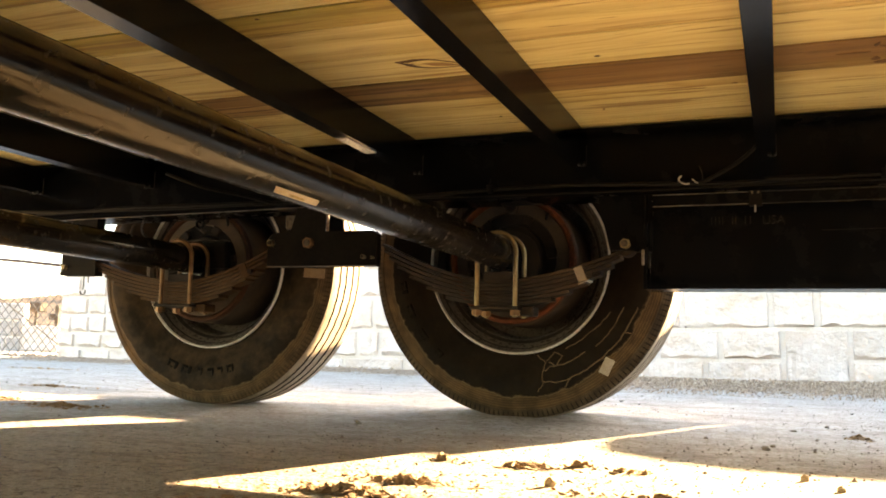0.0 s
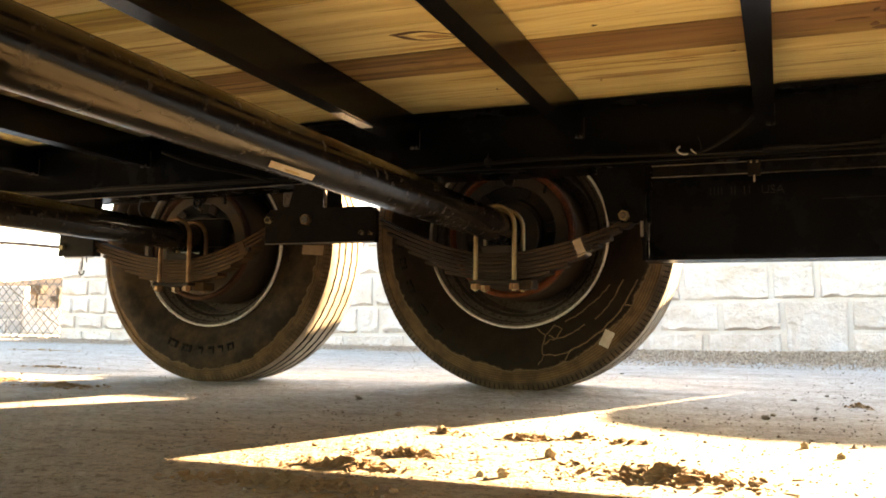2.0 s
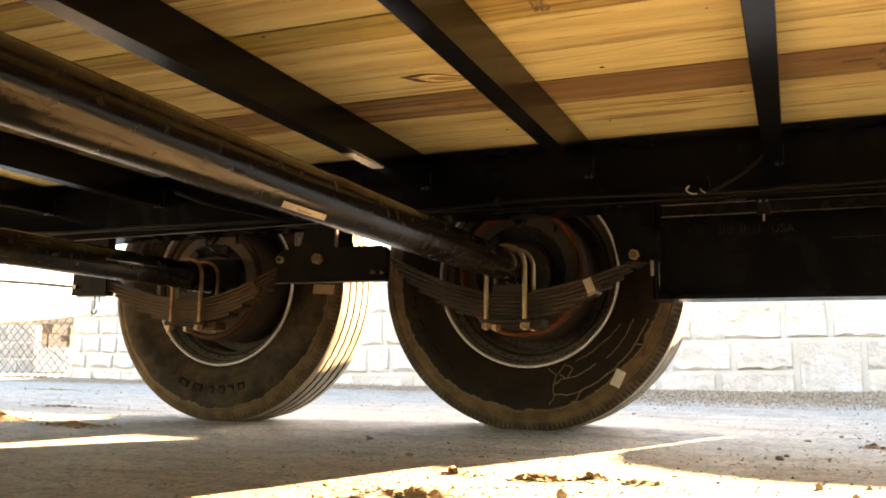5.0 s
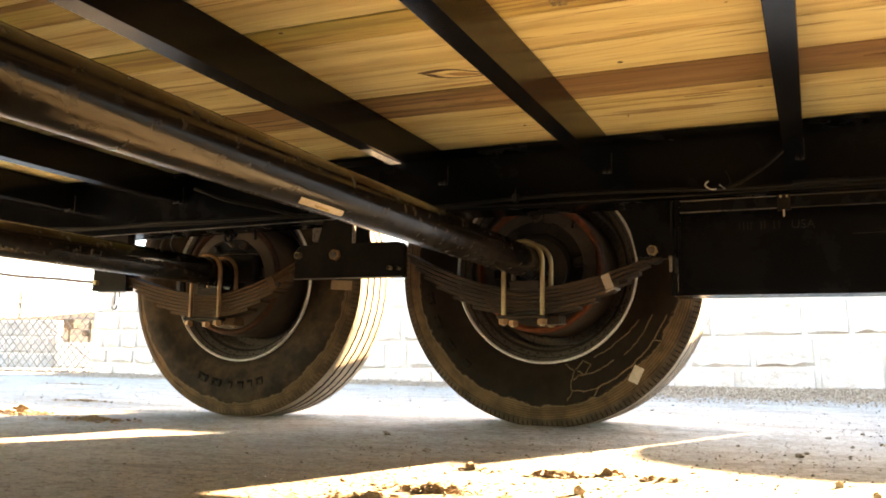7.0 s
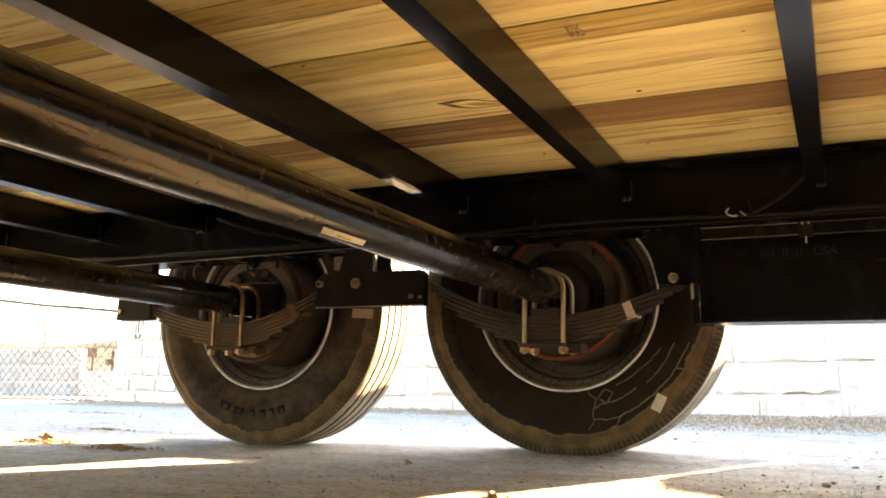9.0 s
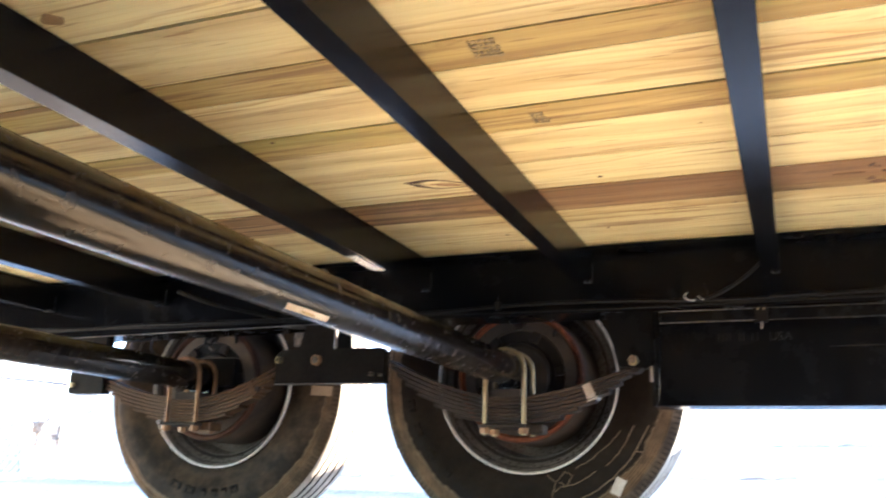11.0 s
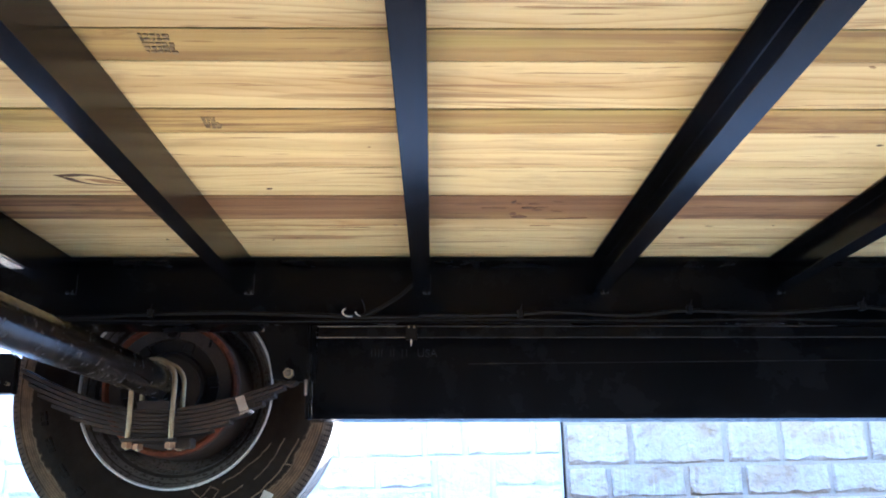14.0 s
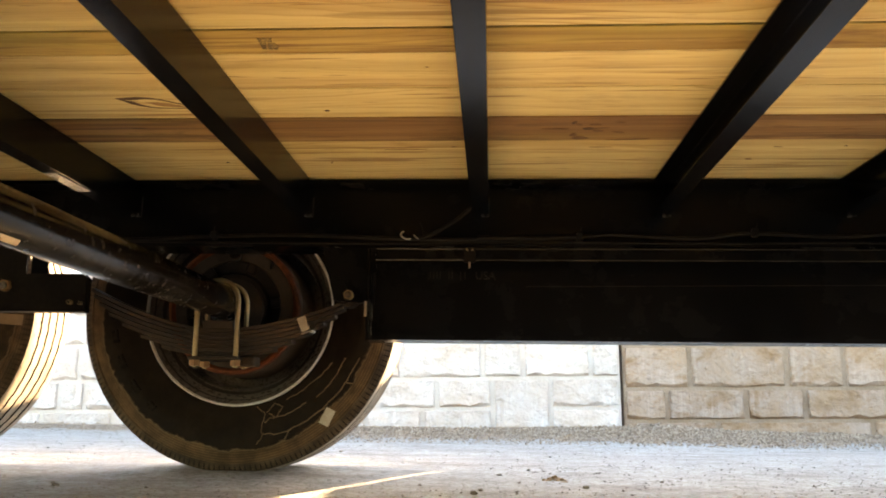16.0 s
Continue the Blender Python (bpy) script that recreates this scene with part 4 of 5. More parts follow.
for y in (1.948, -0.088):
    spring(AXLES[0], 0.400, 0.424, y, False, y > 0)
    spring(AXLES[1], 0.424, 0.396, y, True, False)
    s = 1 if y > 0 else -1
    # front hanger
    bm = BM()
    for dy in (-0.034, -0.010):
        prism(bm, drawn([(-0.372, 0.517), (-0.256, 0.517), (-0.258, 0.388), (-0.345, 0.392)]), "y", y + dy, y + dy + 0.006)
    hanger = under("spring_hanger", bm, FRAME, "black front spring hanger", smooth=20)
    bm = BM()
    tube(bm, [(-0.3165, y - 0.05, 0.408), (-0.3165, y - 0.034, 0.408)], 0.0115, 6)
    bolt = part("bolt", bm, ZINC, hanger, "bright zinc bolt head", 20)
    bm = BM()
    tube(bm, [(-0.3165, y - 0.053, 0.408), (-0.3165, y - 0.0495, 0.408)], 0.0078, 14)
    part("bolt_end", bm, BARREL, hanger, "dusty bolt end", 20)
    # middle hanger and equaliser
    bm = BM()
    for dy in (-0.040, -0.020):
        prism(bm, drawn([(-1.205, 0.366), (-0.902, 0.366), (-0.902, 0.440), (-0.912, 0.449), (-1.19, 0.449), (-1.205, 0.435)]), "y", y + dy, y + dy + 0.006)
    box(bm, -1.226, -0.918, y - 0.040, y - 0.014, 0.366, 0.372, 0.001)
    eq = under("equaliser", bm, DULL_BLACK, "black equaliser rocker between the springs", smooth=20)
    bm = BM()
    for dy in (-0.030,):
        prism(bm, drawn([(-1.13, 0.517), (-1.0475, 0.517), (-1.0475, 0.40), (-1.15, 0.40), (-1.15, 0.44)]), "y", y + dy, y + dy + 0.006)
    hang = under("middle_hanger", bm, DULL_BLACK, "black centre hanger with a tapered leg", smooth=20)
    bm = BM()
    box(bm, -1.057, -1.017, y - 0.03, y - 0.022, 0.40, 0.517, 0.002)
    part("hanger_web", bm, FRAME, hang)
    bm = BM()
    box(bm, -1.185, -1.135, y - 0.028, y - 0.018, 0.464, 0.500, 0.003)
    part("bracket", bm, BARREL, hang, "dusty grey bracket")
    for bx, bz, r, mat in ((-1.105, 0.425, 0.0145, COPPERY), (-1.214, 0.427, 0.0095, ZINC), (-0.950, 0.388, 0.0055, ZINC), (-0.926, 0.386, 0.0040, ZINC)):
        bm = BM()
        tube(bm, [(bx, y - 0.052, bz), (bx, y - 0.039, bz)], r, 6)
        part("bolt", bm, mat, eq, "", 20)
        bm = BM()
        tube(bm, [(bx, y - 0.0545, bz), (bx, y - 0.0515, bz)], r * 0.62, 12)
        part("bolt_end", bm, BARREL if r > 0.012 else CAST, eq, "", 20)
    # pale line added for the lit bottom edge of the rocker
    bm = BM()
    tube(bm, [(-1.226, y - s * 0.0405, 0.3665), (-0.918, y - s * 0.0405, 0.3665)], 0.0012, 6)
    part("worn_edge", bm, LIT_EDGE, eq)
    # rear hanger
    bm = BM()
    for dy in (-0.036, -0.012):
        prism(bm, [(-1.905, 0.517), (-1.789, 0.517), (-1.787, 0.348), (-1.911, 0.348)], "y", y + dy, y + dy + 0.006)
    rear = under("spring_hanger", bm, DULL_BLACK, "black rear spring hanger", smooth=20)
    bm = BM()
    tube(bm, [(-1.893, y - 0.046, 0.372), (-1.893, y - 0.034, 0.372)], 0.007, 6)
    part("bolt", bm, ZINC, rear, "", 20)

bm = BM()
tube(bm, [(-1.842, 1.93, 0.355), (-1.840, 1.93, 0.325), (-1.842, 1.93, 0.310)], 0.0016, 6)
tube(bm, [(-1.826, 1.93, 0.355), (-1.825, 1.93, 0.330)], 0.0016, 6)
tube(bm, [(-1.842 + 0.009 * math.cos(t), 1.93, 0.305 - 0.009 * math.sin(t)) for t in (math.pi * i / 8 for i in range(-1, 9))], 0.0022, 6)
under("wire_hook", bm, GREY_PLATE, "small wire hook hanging under the hanger")

# label on the front tyre
bm = BM()
box(bm, -0.012, 0.012, 2.0615, 2.0635, -0.020, 0.020, 0.0004, pose(-0.384, 0, 0.139, 0, 25, 0))
under("tyre_label", bm, PALE_TAG, "small white paper label on the tyre")
bm = BM()
box(bm, -0.034, 0.030, 2.0515, 2.0535, -0.013, 0.013, 0.0004, pose(-1.167, 0, 0.363, 0, 4, 0))
under("tyre_label", bm, TAN_TAG, "small tan label on the tyre")


# a pale plate stands in for the bright reflection on this flange
bm = BM()
box(bm, -0.853, -0.826, 1.56, 1.70, 0.5938, 0.5950, 0.0004)
under("bare_scuff", bm, RIM, "pale patch painted for a glint on a cross member flange")


# wiring along the far beam
def cable(name, pts, r, mat, label=""):
    bm = BM()
    fine = []
    for i in range(len(pts) - 1):
        p0, p1, p2, p3 = (Vector(pts[max(0, min(len(pts) - 1, i + k))]) for k in (-1, 0, 1, 2))
        for j in range(6):
            t = j / 6
            fine.append(0.5 * ((2 * p1) + (p2 - p0) * t + (2 * p0 - 5 * p1 + 4 * p2 - p3) * t * t + (3 * p1 - p0 - 3 * p2 + p3) * t ** 3))
    fine.append(Vector(pts[-1]))
    tube(bm, fine, r, 8)
    return under(name, bm, mat, label)


rnd = random.Random(9)
RUN = ((-0.784, 0.531), (-0.624, 0.538), (-0.438, 0.541), (-0.188, 0.533), (-0.037, 0.531), (0.196, 0.538), (0.265, 0.543), (0.442, 0.535), (0.570, 0.546), (0.761, 0.540), (0.956, 0.553), (1.041, 0.545))
pts = [(-2.4 + 0.18 * i, 1.893 + rnd.uniform(-0.004, 0.003), 0.530 + rnd.uniform(-0.003, 0.005)) for i in range(9)] + [(x, 1.893, z) for x, z in RUN] + [(1.2 + 0.2 * i, 1.893, 0.545 + rnd.uniform(-0.006, 0.007)) for i in range(26)]
cable("wire_harness", pts, 0.0046, CABLE, "black cable along the frame beam")
pts = [(-2.0 + 0.23 * i, 1.895 + rnd.uniform(-0.003, 0.003), 0.5245 + rnd.uniform(-0.0015, 0.002)) for i in range(38)]
cable("wire_harness", pts, 0.0026, CABLE, "thin black cable along the frame beam")
for x, z in ((-0.624, 0.538), (0.195, 0.537), (0.574, 0.546), (0.962, 0.553), (1.40, 0.545), (1.80, 0.545)):
    bm = BM()
    box(bm, x - 0.007, x + 0.007, 1.884, 1.9, z - 0.008, z + 0.011, 0.002)
    tube(bm, [(x, 1.886, z + 0.008), (x + 0.004, 1.882, z + 0.022)], 0.0013, 6)
    under("cable_tie", bm, CABLE, "black tie round the cable")
bm = BM()
tube(bm, [(0.08, 1.9463, 0.4345), (0.9, 1.9463, 0.4415), (X1, 1.9463, 0.447)], 0.0007, 6)
under("worn_edge", bm, LETTER, "faint rolled line along the beam web")
cable("branch_wire", [(-0.16, 1.89, 0.532), (-0.12, 1.885, 0.548), (-0.075, 1.88, 0.575), (-0.04, 1.875, 0.605)], 0.004, CABLE, "black branch wire to a cross member")
cable("white_wire", [(-0.194, 1.885, 0.549), (-0.200, 1.883, 0.542), (-0.196, 1.882, 0.535), (-0.187, 1.884, 0.531), (-0.178, 1.886, 0.532)], 0.0017, WHITE_WIRE, "loop of white wire")
cable("white_wire", [(-0.172, 1.884, 0.541), (-0.166, 1.886, 0.535), (-0.160, 1.888, 0.532)], 0.0012, WHITE_WIRE, "end of white wire")
cable("tie_tail", [(-0.150, 1.888, 0.532), (-0.152, 1.884, 0.555), (-0.158, 1.880, 0.568)], 0.0014, CABLE)
bm = BM()
tube(bm, [(-0.03, 1.888, 0.534), (0.075, 1.888, 0.5345)], 0.0065, 14)
under("conduit", bm, CABLE, "short black conduit sleeve")
bm = BM()
box(bm, -0.060, -0.034, 1.8875, 1.899, 0.480, 0.514, 0.002)
clip = under("wire_clip", bm, DULL_BLACK, "small black wire clip on the beam flange")
for dx in (-0.053, -0.041):
    bm = BM()
    tube(bm, [(dx, 1.888, 0.508), (dx, 1.8845, 0.508)], 0.0026, 8)
    part("rivet", bm, ZINC, clip)
bm = BM()
box(bm, -0.049, -0.0455, 1.884, 1.888, 0.466, 0.481, 0.0008)
part("clip_tab", bm, PALE_TAG, clip, "pale tab")
cable("brake_wire", [(-0.52, 2.02, 0.50), (-0.54, 2.06, 0.47), (-0.56, 2.09, 0.46), (-0.60, 2.115, 0.47)], 0.004, CABLE)
cable("brake_wire", [(-1.38, 1.90, 0.535), (-1.40, 1.97, 0.51), (-1.46, 2.06, 0.49), (-1.50, 2.115, 0.49)], 0.004, CABLE)
cable("brake_wire", [(-1.20, 1.89, 0.525), (-1.28, 1.86, 0.545), (-1.36, 1.80, 0.56), (-1.44, 1.76, 0.59)], 0.004, CABLE)
cable("brake_wire", [(-1.62, 1.95, 0.52), (-1.68, 1.97, 0.50), (-1.71, 2.02, 0.47), (-1.66, 2.08, 0.44)], 0.0035, CABLE)

bm = BM()
box(bm, -1.537, -1.408, 1.985, 2.010, 0.372, 0.4475, 0.003)
actuator = under("brake_bracket", bm, DULL_BLACK, "black bracket beside the rear axle end")
bm = BM()
box(bm, -1.538, -1.410, 1.983, 2.008, 0.4478, 0.4496, 0.0006)
part("bracket_edge", bm, GREY_PLATE, actuator)
actuator.children[0].matrix_parent_inverse = Matrix.Identity(4)
bm = BM()
tube(bm, [(-1.507 + 0.0115 * math.cos(t), 1.998 + 0.003 * math.sin(2 * t), 0.496 + 0.0125 * math.sin(t)) for t in (2 * math.pi * i / 20 for i in range(21))], 0.0034, 8)
under("wire_loop", bm, CABLE, "coil of black brake wire")
bm = BM()
tube(bm, [(-1.500, 1.995, 0.482), (-1.487, 1.995, 0.472)], 0.005, 10)
under("wire_ferrule", bm, GREY_PLATE, "dusty crimped wire joint")
cable("brake_wire", [(-1.690, 1.96, 0.540), (-1.700, 1.98, 0.533), (-1.723, 2.0, 0.518), (-1.742, 2.0, 0.496), (-1.749, 2.0, 0.470)], 0.0028, GREY_PLATE)

# ---- litter on the ground ----
def crumb_mesh(seed):
    bm = BM()
    rock(bm, (0, 0, 0), (1.0, 0.85, 0.55), 900 + seed)
    return mesh_of("crumb", bm, DIRT, 0)


CRUMBS = [crumb_mesh(k) for k in range(8)]


def clump(cx, cy, rx, ry, n, seed, label, tall=0.006):
    """A broken mud clod: flat crumbs, piled more closely at its middle."""
    rnd = random.Random(seed)
    home = tagged(new("dirt_clump"), label, "dirt", "clods on the ground")
    home.location = (cx, cy, 0)
    for k in range(int(n * 2.3)):
        a, d = rnd.uniform(0, 6.28), abs(rnd.gauss(0, 0.68))
        s = rnd.uniform(0.0022, 0.0072) * (1.25 - 0.45 * min(d, 1.5))
        o = part("crumb", CRUMBS[rnd.randrange(8)], DIRT, home)
        o.location = (rx * d * math.cos(a), ry * d * math.sin(a), s * 0.4 + max(0, tall * (0.5 - d)))
        o.rotation_euler = (rnd.uniform(-0.7, 0.7), rnd.uniform(-0.7, 0.7), rnd.uniform(0, 6.28))
        o.scale = (s * rnd.uniform(0.9, 1.4), s * rnd.uniform(0.8, 1.2), s * rnd.uniform(0.2, 0.5))
    # thin flakes of the same mud, pressed flat
    for k in range(int(n * 0.35)):
        a, d = rnd.uniform(0, 6.28), abs(rnd.gauss(0, 0.7))
        s = rnd.uniform(0.004, 0.010)
        o = part("crumb", CRUMBS[rnd.randrange(8)], DIRT, home)
        o.location = (rx * d * math.cos(a), ry * d * math.sin(a), 0.0005)
        o.rotation_euler = (0, 0, rnd.uniform(0, 6.28))
        o.scale = (s * rnd.uniform(0.9, 1.8), s * rnd.uniform(0.6, 1.0), 0.003)
    return home


clump(-0.475, 0.925, 0.075, 0.035, 75, 1, "crumbled brown mud clod lying in sunlight", 0.010)
clump(-0.445, 1.035, 0.07, 0.035, 40, 11, "scatter of brown mud crumbs in sunlight")
clump(-0.125, 1.005, 0.10, 0.06, 130, 2, "crumbled brown mud clod lying in sunlight", 0.018)
clump(-0.485, 1.272, 0.030, 0.022, 12, 3, "scatter of brown mud crumbs")
clump(-0.350, 1.260, 0.05, 0.025, 22, 4, "scatter of brown mud crumbs")
clump(-0.285, 1.305, 0.035, 0.02, 12, 5, "scatter of brown mud crumbs")
clump(-0.205, 1.282, 0.035, 0.03, 12, 12, "scatter of brown mud crumbs")
clump(-0.48, 0.797, 0.13, 0.035, 110, 6, "scatter of brown mud crumbs in shade")
clump(-2.06, 1.83, 0.13, 0.07, 110, 7, "heap of brown mud crumbs on low sunlit ground", 0.035)
clump(-1.70, 1.74, 0.14, 0.06, 80, 13, "brown mud crumbs on shaded ground", 0.014)
clump(-2.45, 2.45, 0.16, 0.06, 40, 8, "brown mud crumbs on shaded ground")
clump(-4.0, 3.9, 0.3, 0.08, 40, 9, "brown mud crumbs on the yard")
clump(0.150, 2.105, 0.025, 0.03, 22, 10, "brown mud crumbs on the yard")
for k, (x, y, s) in enumerate(((-0.276, 1.098, 0.010), (-0.287, 0.932, 0.009), (-0.31, 0.925, 0.006), (0.024, 1.333, 0.009), (0.066, 1.25, 0.007), (-0.032, 1.733, 0.011), (-0.02, 1.80, 0.008), (-0.87, 1.75, 0.010), (-0.9, 1.8, 0.008), (0.2, 1.9, 0.01), (-0.15, 1.9, 0.006), (-0.25, 2.1, 0.006), (0.1, 2.4, 0.008), (-0.65, 1.47, 0.010), (-0.33, 1.95, 0.006))):
    bm = BM()
    rock(bm, (x, y, s * 0.3), (s * 0.7, s * 0.5, s * (0.75 if y < 1.4 else 0.4)), 50 + k, 2)
    thing("pebble", bm, TAN_STONE if y < 1.4 else PEBBLE, "small dusty tan stone standing in sunlight" if y < 1.4 else "small grey-brown pebble on the pavement", "stone", "pebbles on the ground", smooth=0)
bm = BM()
rnd = random.Random(21)
for k in range(7800):
    x, y = (rnd.uniform(-5.0, 2.6), rnd.uniform(0.5, 4.9)) if k % 3 != 1 else (rnd.uniform(-0.9, 1.6), rnd.uniform(0.9, 2.7))
    s = rnd.uniform(0.0009, 0.0028) if k % 40 else rnd.uniform(0.003, 0.0055)
    rock(bm, (x, y, s * 0.4), (s * rnd.uniform(0.8, 1.6), s, s * 0.7), 3000 + k, 1) if k % 3 == 0 else None
    if k % 3:
        c = Vector((x, y, 0))
        q = [bm.verts.new(c + Vector((s * math.cos(a), s * math.sin(a) * rnd.uniform(0.7, 1.2), 0))) for a in (0.3, 1.9, 3.4, 4.9)]
        t = bm.verts.new(c + Vector((0, 0, s)))
        for i in range(4):
            bm.faces.new((q[i], q[(i + 1) % 4], t))
for k in range(1000):
    x, y = rnd.gauss(-0.25, 0.33), rnd.gauss(1.0, 0.20)
    s = rnd.uniform(0.0007, 0.0019)
    c = Vector((x, y, 0))
    q = [bm.verts.new(c + Vector((s * 1.4 * math.cos(a), s * math.sin(a) * rnd.uniform(0.7, 1.2), 0))) for a in (0.3, 1.9, 3.4, 4.9)]
    t = bm.verts.new(c + Vector((0, 0, s)))
    for i in range(4):
        bm.faces.new((q[i], q[(i + 1) % 4], t))
thing("grit", bm, PEBBLE, "fine scattered grit on the pavement", "grit", kind="stuff", smooth=0)

# ---- fence, far blocks and bank behind it ----
bm = BM()
pitch, top = 0.102, 0.86
x_from, x_to, fy = -15.0, -6.35, 6.55
n = int((x_to - x_from) / pitch)
for k in range(-11, n + 1):
    for s in (1, -1):
        pts = []
        for j in range(0, 20):
            x = x_from + k * pitch + (j * pitch / 2 if s > 0 else (19 - j) * pitch / 2)
            z = 0.03 + j * pitch / 2
            if x_from <= x <= x_to and z <= top:
                pts.append((x, fy + 0.003 * s, z))
        if len(pts) > 1:
            tube(bm, [pts[0], pts[-1]], 0.0036, 4)
fence = thing("chain_link_fence", bm, GALV, "weathered chain-link fence across the yard's edge", "fence")
bm = BM()
tube(bm, [(-15 + 0.5 * i, fy - 0.02, 1.676 - 0.0465 * i + 0.006 * math.sin(i * 2)) for i in range(18)], 0.016, 8)
part("top_cable", bm, RUSTY_CHAIN, fence, "rusty twisted top cable")
for px in (-14.9, -12.4, -9.9):
    bm = BM()
    tube(bm, [(px, fy + 0.03, 0), (px, fy + 0.03, 1.1)], 0.025, 12)
    part("post", bm, GALV, fence)
bm = BM()
tube(bm, [(-7.69, fy - 0.05, 0.812), (-7.264, fy - 0.05, 0.574), (-6.47, fy - 0.05, 0.131), (-6.3, fy - 0.05, 0.03)], 0.0055, 8)
part("brace_wire", bm, GREY_PLATE, fence, "taut diagonal brace wire")
bm = BM()
for i in range(8):
    c = Vector((-7.46, 6.50, 0.82 - 0.036 * i))
    pts = []
    for a in range(13):
        t = 2 * math.pi * a / 12
        u, v = 0.013 * math.cos(t), 0.023 * math.sin(t)
        pts.append(c + (Vector((u, 0, v)) if i % 2 else Vector((0, u, v))))
    tube(bm, pts, 0.006, 6)
thing("hanging_chain", bm, RUSTY_CHAIN, "short rusty chain hanging from the fence cable", "chain")


def block_stone(w, h, d, seed, material):
    """A rough-faced stone, its back at y 0, its face towards -y, from the origin to w, h."""
    rnd = random.Random(seed)
    nx, nz = max(4, min(9, int(w / 0.07) + 2)), max(4, min(6, int(h / 0.06) + 2))
    bm = BM()
    face = []
    lift = rnd.uniform(0.85, 1.15)
    for i in range(nx + 1):
        row = []
        for j in range(nz + 1):
            # the outermost ring is the chipped margin, the rest a nearly flat broken face
            chip = 0.005 + 0.013 * rnd.random() ** 2
            xs = [0.004, chip] + [w * q / (nx - 2) for q in range(1, nx - 2)] + [w - chip, w - 0.004]
            low = 0.008 + 0.036 * rnd.random() ** 1.6
            zs = [0.003, low] + [h * q / (nz - 2) for q in range(1, nz - 2)] + [h - 0.5 * chip, h - 0.004]
            x, z = xs[i], zs[j]
            if i in (0, nx) or j in (0, nz):
                y = -d * rnd.uniform(0.52, 0.74)
                x, z = x + rnd.uniform(-0.003, 0.003), z + rnd.uniform(-0.003, 0.003)
            else:
                y = -d * lift * rnd.uniform(0.86, 1.04) - (0.12 * d if j == 1 else 0.0)
                if 1 < i < nx - 1 and 1 < j < nz - 1:
                    x, z = x + rnd.uniform(-0.015, 0.015), z + rnd.uniform(-0.012, 0.012)
            row.append(bm.verts.new((x, y, z)))
        face.append(row)
    for i in range(nx):
        for j in range(nz):
            bm.faces.new((face[i][j], face[i + 1][j], face[i + 1][j + 1], face[i][j + 1]))
    rim = [face[i][0] for i in range(nx + 1)] + [face[nx][j] for j in range(1, nz + 1)] + [face[i][nz] for i in range(nx - 1, -1, -1)] + [face[0][j] for j in range(nz - 1, 0, -1)]
    back = [bm.verts.new((v.co.x, 0.0, v.co.z)) for v in rim]
    for i in range(len(rim)):
        j = (i + 1) % len(rim)
        bm.faces.new((rim[j], rim[i], back[i], back[j]))
    return mesh_of("stone", bm, material, 28)


def laid_wall(name, label, x0, x1, y, z0, tops, widths, seed, tilt, thick=0.5, from_right=False, material=None):
    """A block wall: a core with rough stones set before it, row by row. tops: heights of the rows' tops.
    A width may be a pair (width, rows): 2 takes the row below too, 0 leaves the place to the row above."""
    rnd = random.Random(seed)
    bm = BM()
    box(bm, 0, x1 - x0, 0.010, thick, z0, tops[-1], 0.008)
    wall = thing(name, bm, OLD_MORTAR if material is OLD_CONCRETE else MORTAR, label, "wall", kind="structure")
    wall.matrix_world = pose(x0, y, 0, 0, -tilt, 0)
    lo = below = z0
    for r, hi in enumerate(tops):
        x, k = 0.0, 0
        plan = list(widths[r]) if r < len(widths) else []
        while x < x1 - x0 - 0.02:
            w = plan[k] if k < len(plan) else rnd.choice((0.30, 0.38, 0.42, 0.46, 0.52, 0.62))
            w, rows = w if isinstance(w, tuple) else (w, 1)
            w = min(w, x1 - x0 - x)
            if w > 0.05 and rows:
                bottom = below if rows == 2 else lo
                st = part("stone", block_stone(w - 0.030, hi - bottom - 0.022, 0.042, seed * 500 + r * 60 + k, material or CONCRETE), CONCRETE, wall)
                st.location = ((x1 - x0 - x - w if from_right else x) + 0.015, 0.03, bottom + 0.011)
            x += w
            k += 1
        below, lo = lo, hi
    return wall


laid_wall("wall_north", "pale concrete retaining wall with split-face stones", JOINT + 0.012, 11.0, WALL_Y + 0.03, -0.10, [0.085, 0.305, 0.605, 0.84, 1.09], [[0.639, 1.05, 0.6, 0.5], [0.299, 0.541, 0.403, 0.608, 0.5], [0.465, 0.668, 0.390, 0.62, 0.45]], 11, 0.9, material=OLD_CONCRETE)
laid_wall("wall_north_west", "pale concrete retaining wall with split-face stones", -5.0, JOINT - 0.012, WALL_Y, -0.26, [-0.1035, 0.0625, 0.2725, 0.5275, 0.7425, 0.9725], [[], [0.488, (0.405, 0), 0.497, 0.40, 0.45, 0.46, 0.455, 0.46, 0.526, 0.45], [0.488, (0.405, 2), 0.393, 0.42, 0.43, 0.42, 0.41, 0.44, 0.42, 0.19, 0.45], [0.201, 0.477, 0.282, 0.575, 0.47, 0.46, 0.48, 0.47, 0.465, 0.5]], 12, 1.1, 0.5, True)
laid_wall("wall_west_end", "pale concrete wall end in small split-face courses", -6.17, -5.006, WALL_Y, -0.10, [0.10, 0.238, 0.40, 0.56, 0.74, 0.95], [[0.28, 0.33, 0.25], [0.20, 0.31, 0.24, 0.28], [0.15, 0.205, 0.19, 0.36], [0.33, 0.21, 0.30], [0.24, 0.3, 0.34]], 14, 0.0, 0.5)
# unseen caps added on the wall; their outlines and gaps shape the sun patches
bm = BM()
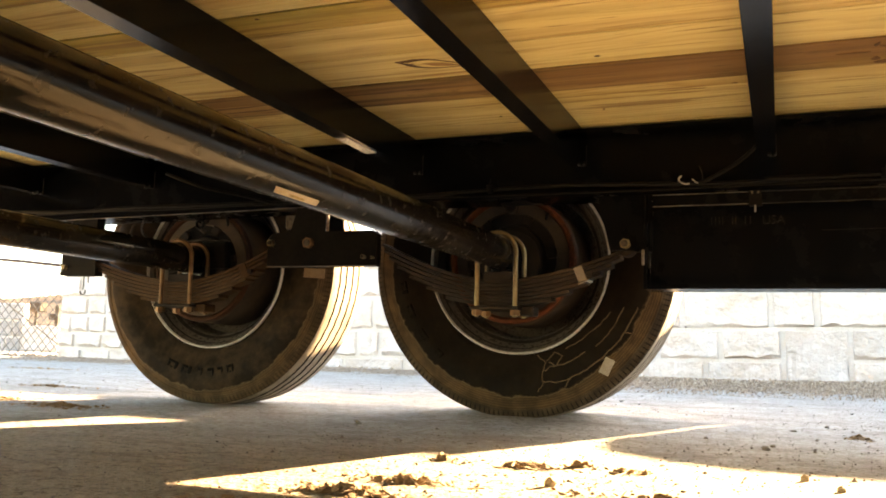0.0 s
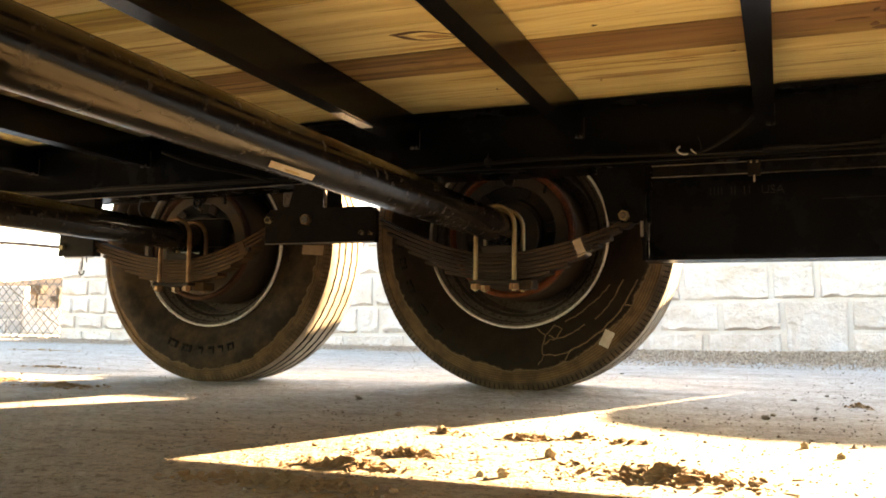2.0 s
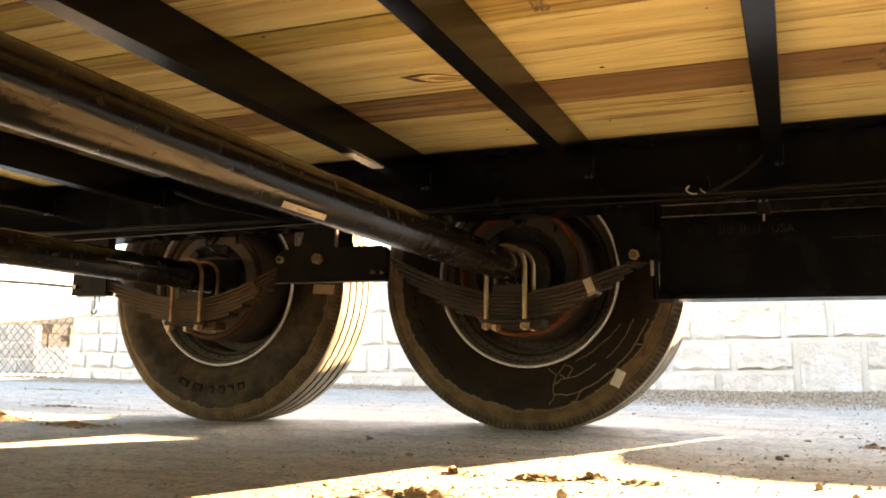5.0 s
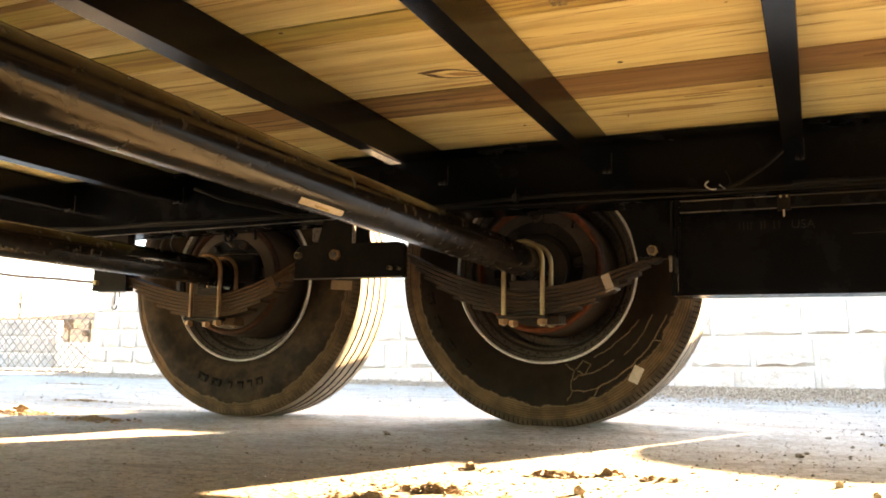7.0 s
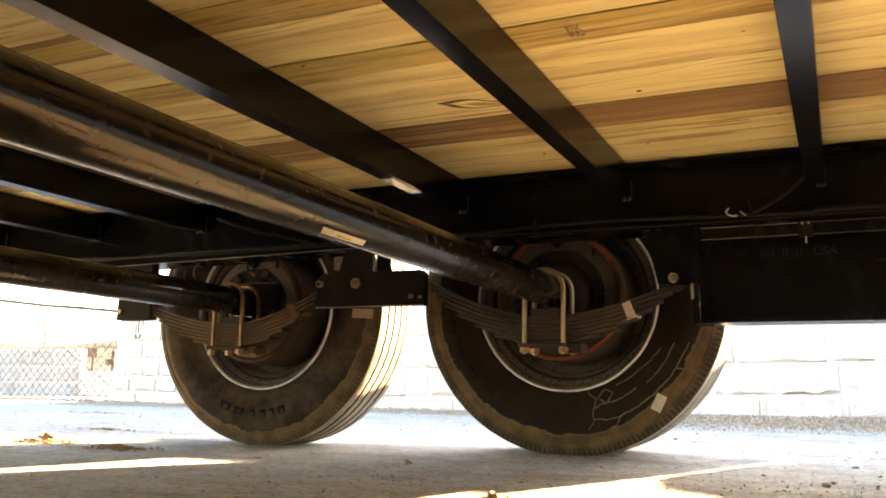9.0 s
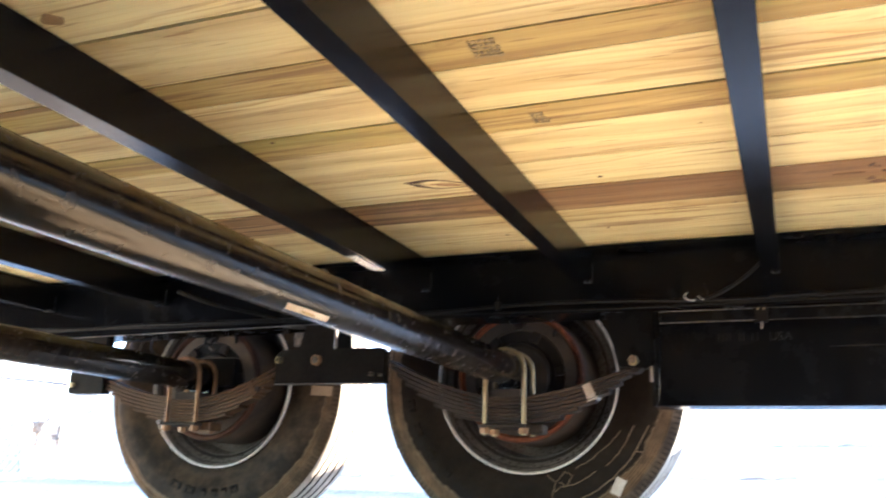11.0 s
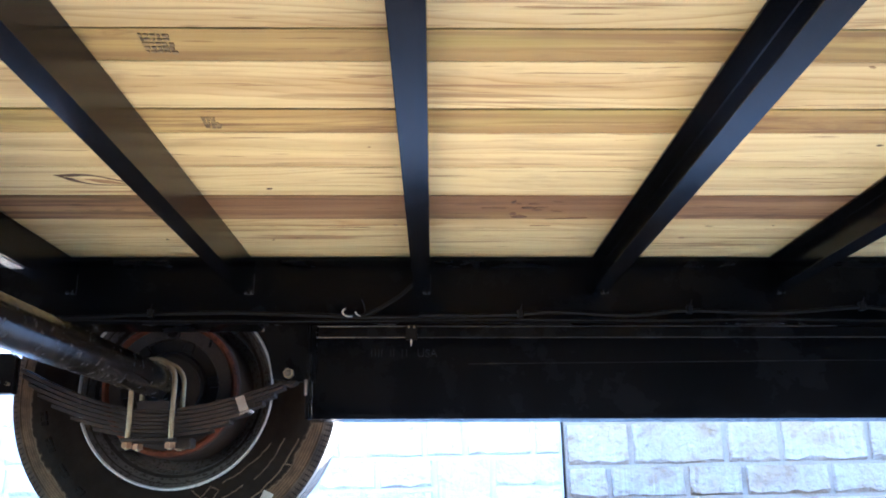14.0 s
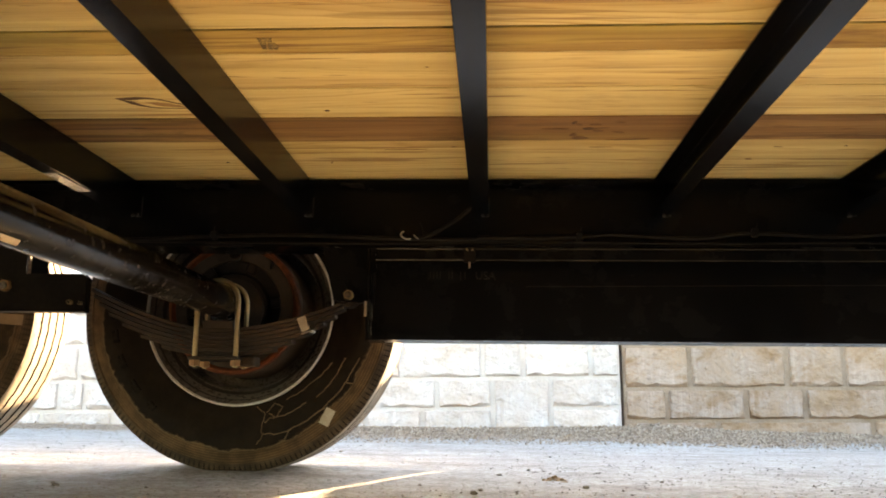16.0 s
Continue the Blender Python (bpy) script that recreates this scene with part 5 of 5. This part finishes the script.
prism(bm, [(1.4168, 1.088), (11.0, 1.088), (11.0, 1.46), (2.78, 1.44), (2.73, 1.358), (2.40, 1.352), (1.80, 1.346), (1.65, 1.332), (1.49, 1.302), (1.4168, 1.268)], "y", WALL_Y + 0.05, WALL_Y + 0.15)
thing("wall_cap_east", bm, CONCRETE, "unseen cap on the wall, stepped to shape its shadow", "wall", kind="structure")
# unseen; its steps set the far edge of the sunlit strip
bm = BM()
prism(bm, [(-0.400, 1.046), (0.9, 1.07), (1.3715, 1.08), (1.3715, 1.365), (1.22, 1.358), (1.18, 1.315), (0.9, 1.30), (-0.05, 1.28), (-0.25, 1.17), (-0.400, 1.145)], "y", WALL_Y + 0.05, WALL_Y + 0.15)
thing("wall_cap_west", bm, CONCRETE, "unseen uneven cap on the wall, cut to shape its shadow", "wall", kind="structure")
# unseen; the gap beside it lets a sliver of sun through
bm = BM()
prism(bm, [(-6.17, 0.93), (-0.448, 1.044), (-0.448, 1.148), (-0.8, 1.14), (-6.17, 1.08)], "y", WALL_Y + 0.05, WALL_Y + 0.15)
thing("wall_cap_low", bm, CONCRETE, "unseen lower cap on the wall, added to cast shadow", "wall", kind="structure")
laid_wall("wall_far", "pale concrete block wall behind the fence", -16.0, -10.25, 9.6, -0.1, [0.20, 0.44, 0.69], [], 13, 0.0, 0.12, material=GREY_CONCRETE)
bm = BM()
box(bm, -10.19, -9.53, 9.55, 10.0, 0, 0.37, 0.02)
thing("concrete_block", bm, CONCRETE, "single pale concrete block on the ground", "block")
bm = BM()
box(bm, -10.67, -10.405, 10.05, 10.2, 0.585, 0.735, 0.012)
tube(bm, [(-10.54, 10.12, 0), (-10.54, 10.12, 0.60)], 0.02, 8)
tube(bm, [(-10.67, 10.045, 0.66), (-10.405, 10.045, 0.66)], 0.006, 6)
thing("utility_box", bm, CAST, "small black box on a post beyond the fence", "box")
bm = BM()
prism(bm, [(-10.06, 0.0), (-10.01, 0.0), (-10.0, 0.66), (-10.02, 0.69), (-10.07, 0.68)], "y", 10.02, 10.07)
box(bm, -10.18, -10.05, 10.0, 10.06, 0.47, 0.56, 0.015)
thing("post_stub", bm, CAST, "short rusty steel post with a bracket beyond the fence", "post")
bm = BM()
rnd = random.Random(31)
for k in range(700):
    x, y = rnd.uniform(-13.0, -6.0), fy + abs(rnd.gauss(0, 0.10)) - 0.05
    q = rnd.uniform(0.008, 0.030)
    c = Vector((x, y, q * 0.2))
    rim = [bm.verts.new(c + Vector((q * 1.5 * math.cos(a) * rnd.uniform(0.6, 1.2), q * math.sin(a) * rnd.uniform(0.6, 1.2), rnd.uniform(-0.2, 0.3) * q))) for a in (0.2, 1.7, 3.2, 4.8)]
    tip = bm.verts.new(c + Vector((0, 0, q * 0.9)))
    for i in range(4):
        bm.faces.new((rim[i], rim[(i + 1) % 4], tip))
thing("leaf_litter", bm, PEBBLE, "dark dead leaves and soil along the fence foot", "litter", kind="stuff", smooth=0)
bm = BM()
g = []
for i in range(40):
    x = -60 + 3.2 * i
    g.append([bm.verts.new((x, y, -0.3 + 2.1 * f ** 1.3 + 0.5 * noise.noise((x * 0.2, y * 0.3, 2)) * f)) for y, f in ((10.5 + 14 * j / 8, j / 8) for j in range(9))])
for i in range(39):
    for j in range(8):
        bm.faces.new((g[i][j], g[i + 1][j], g[i + 1][j + 1], g[i][j + 1]))
thing("dirt_bank", bm, BANK, "low bank of dry brown grass and soil", "bank", kind="structure")
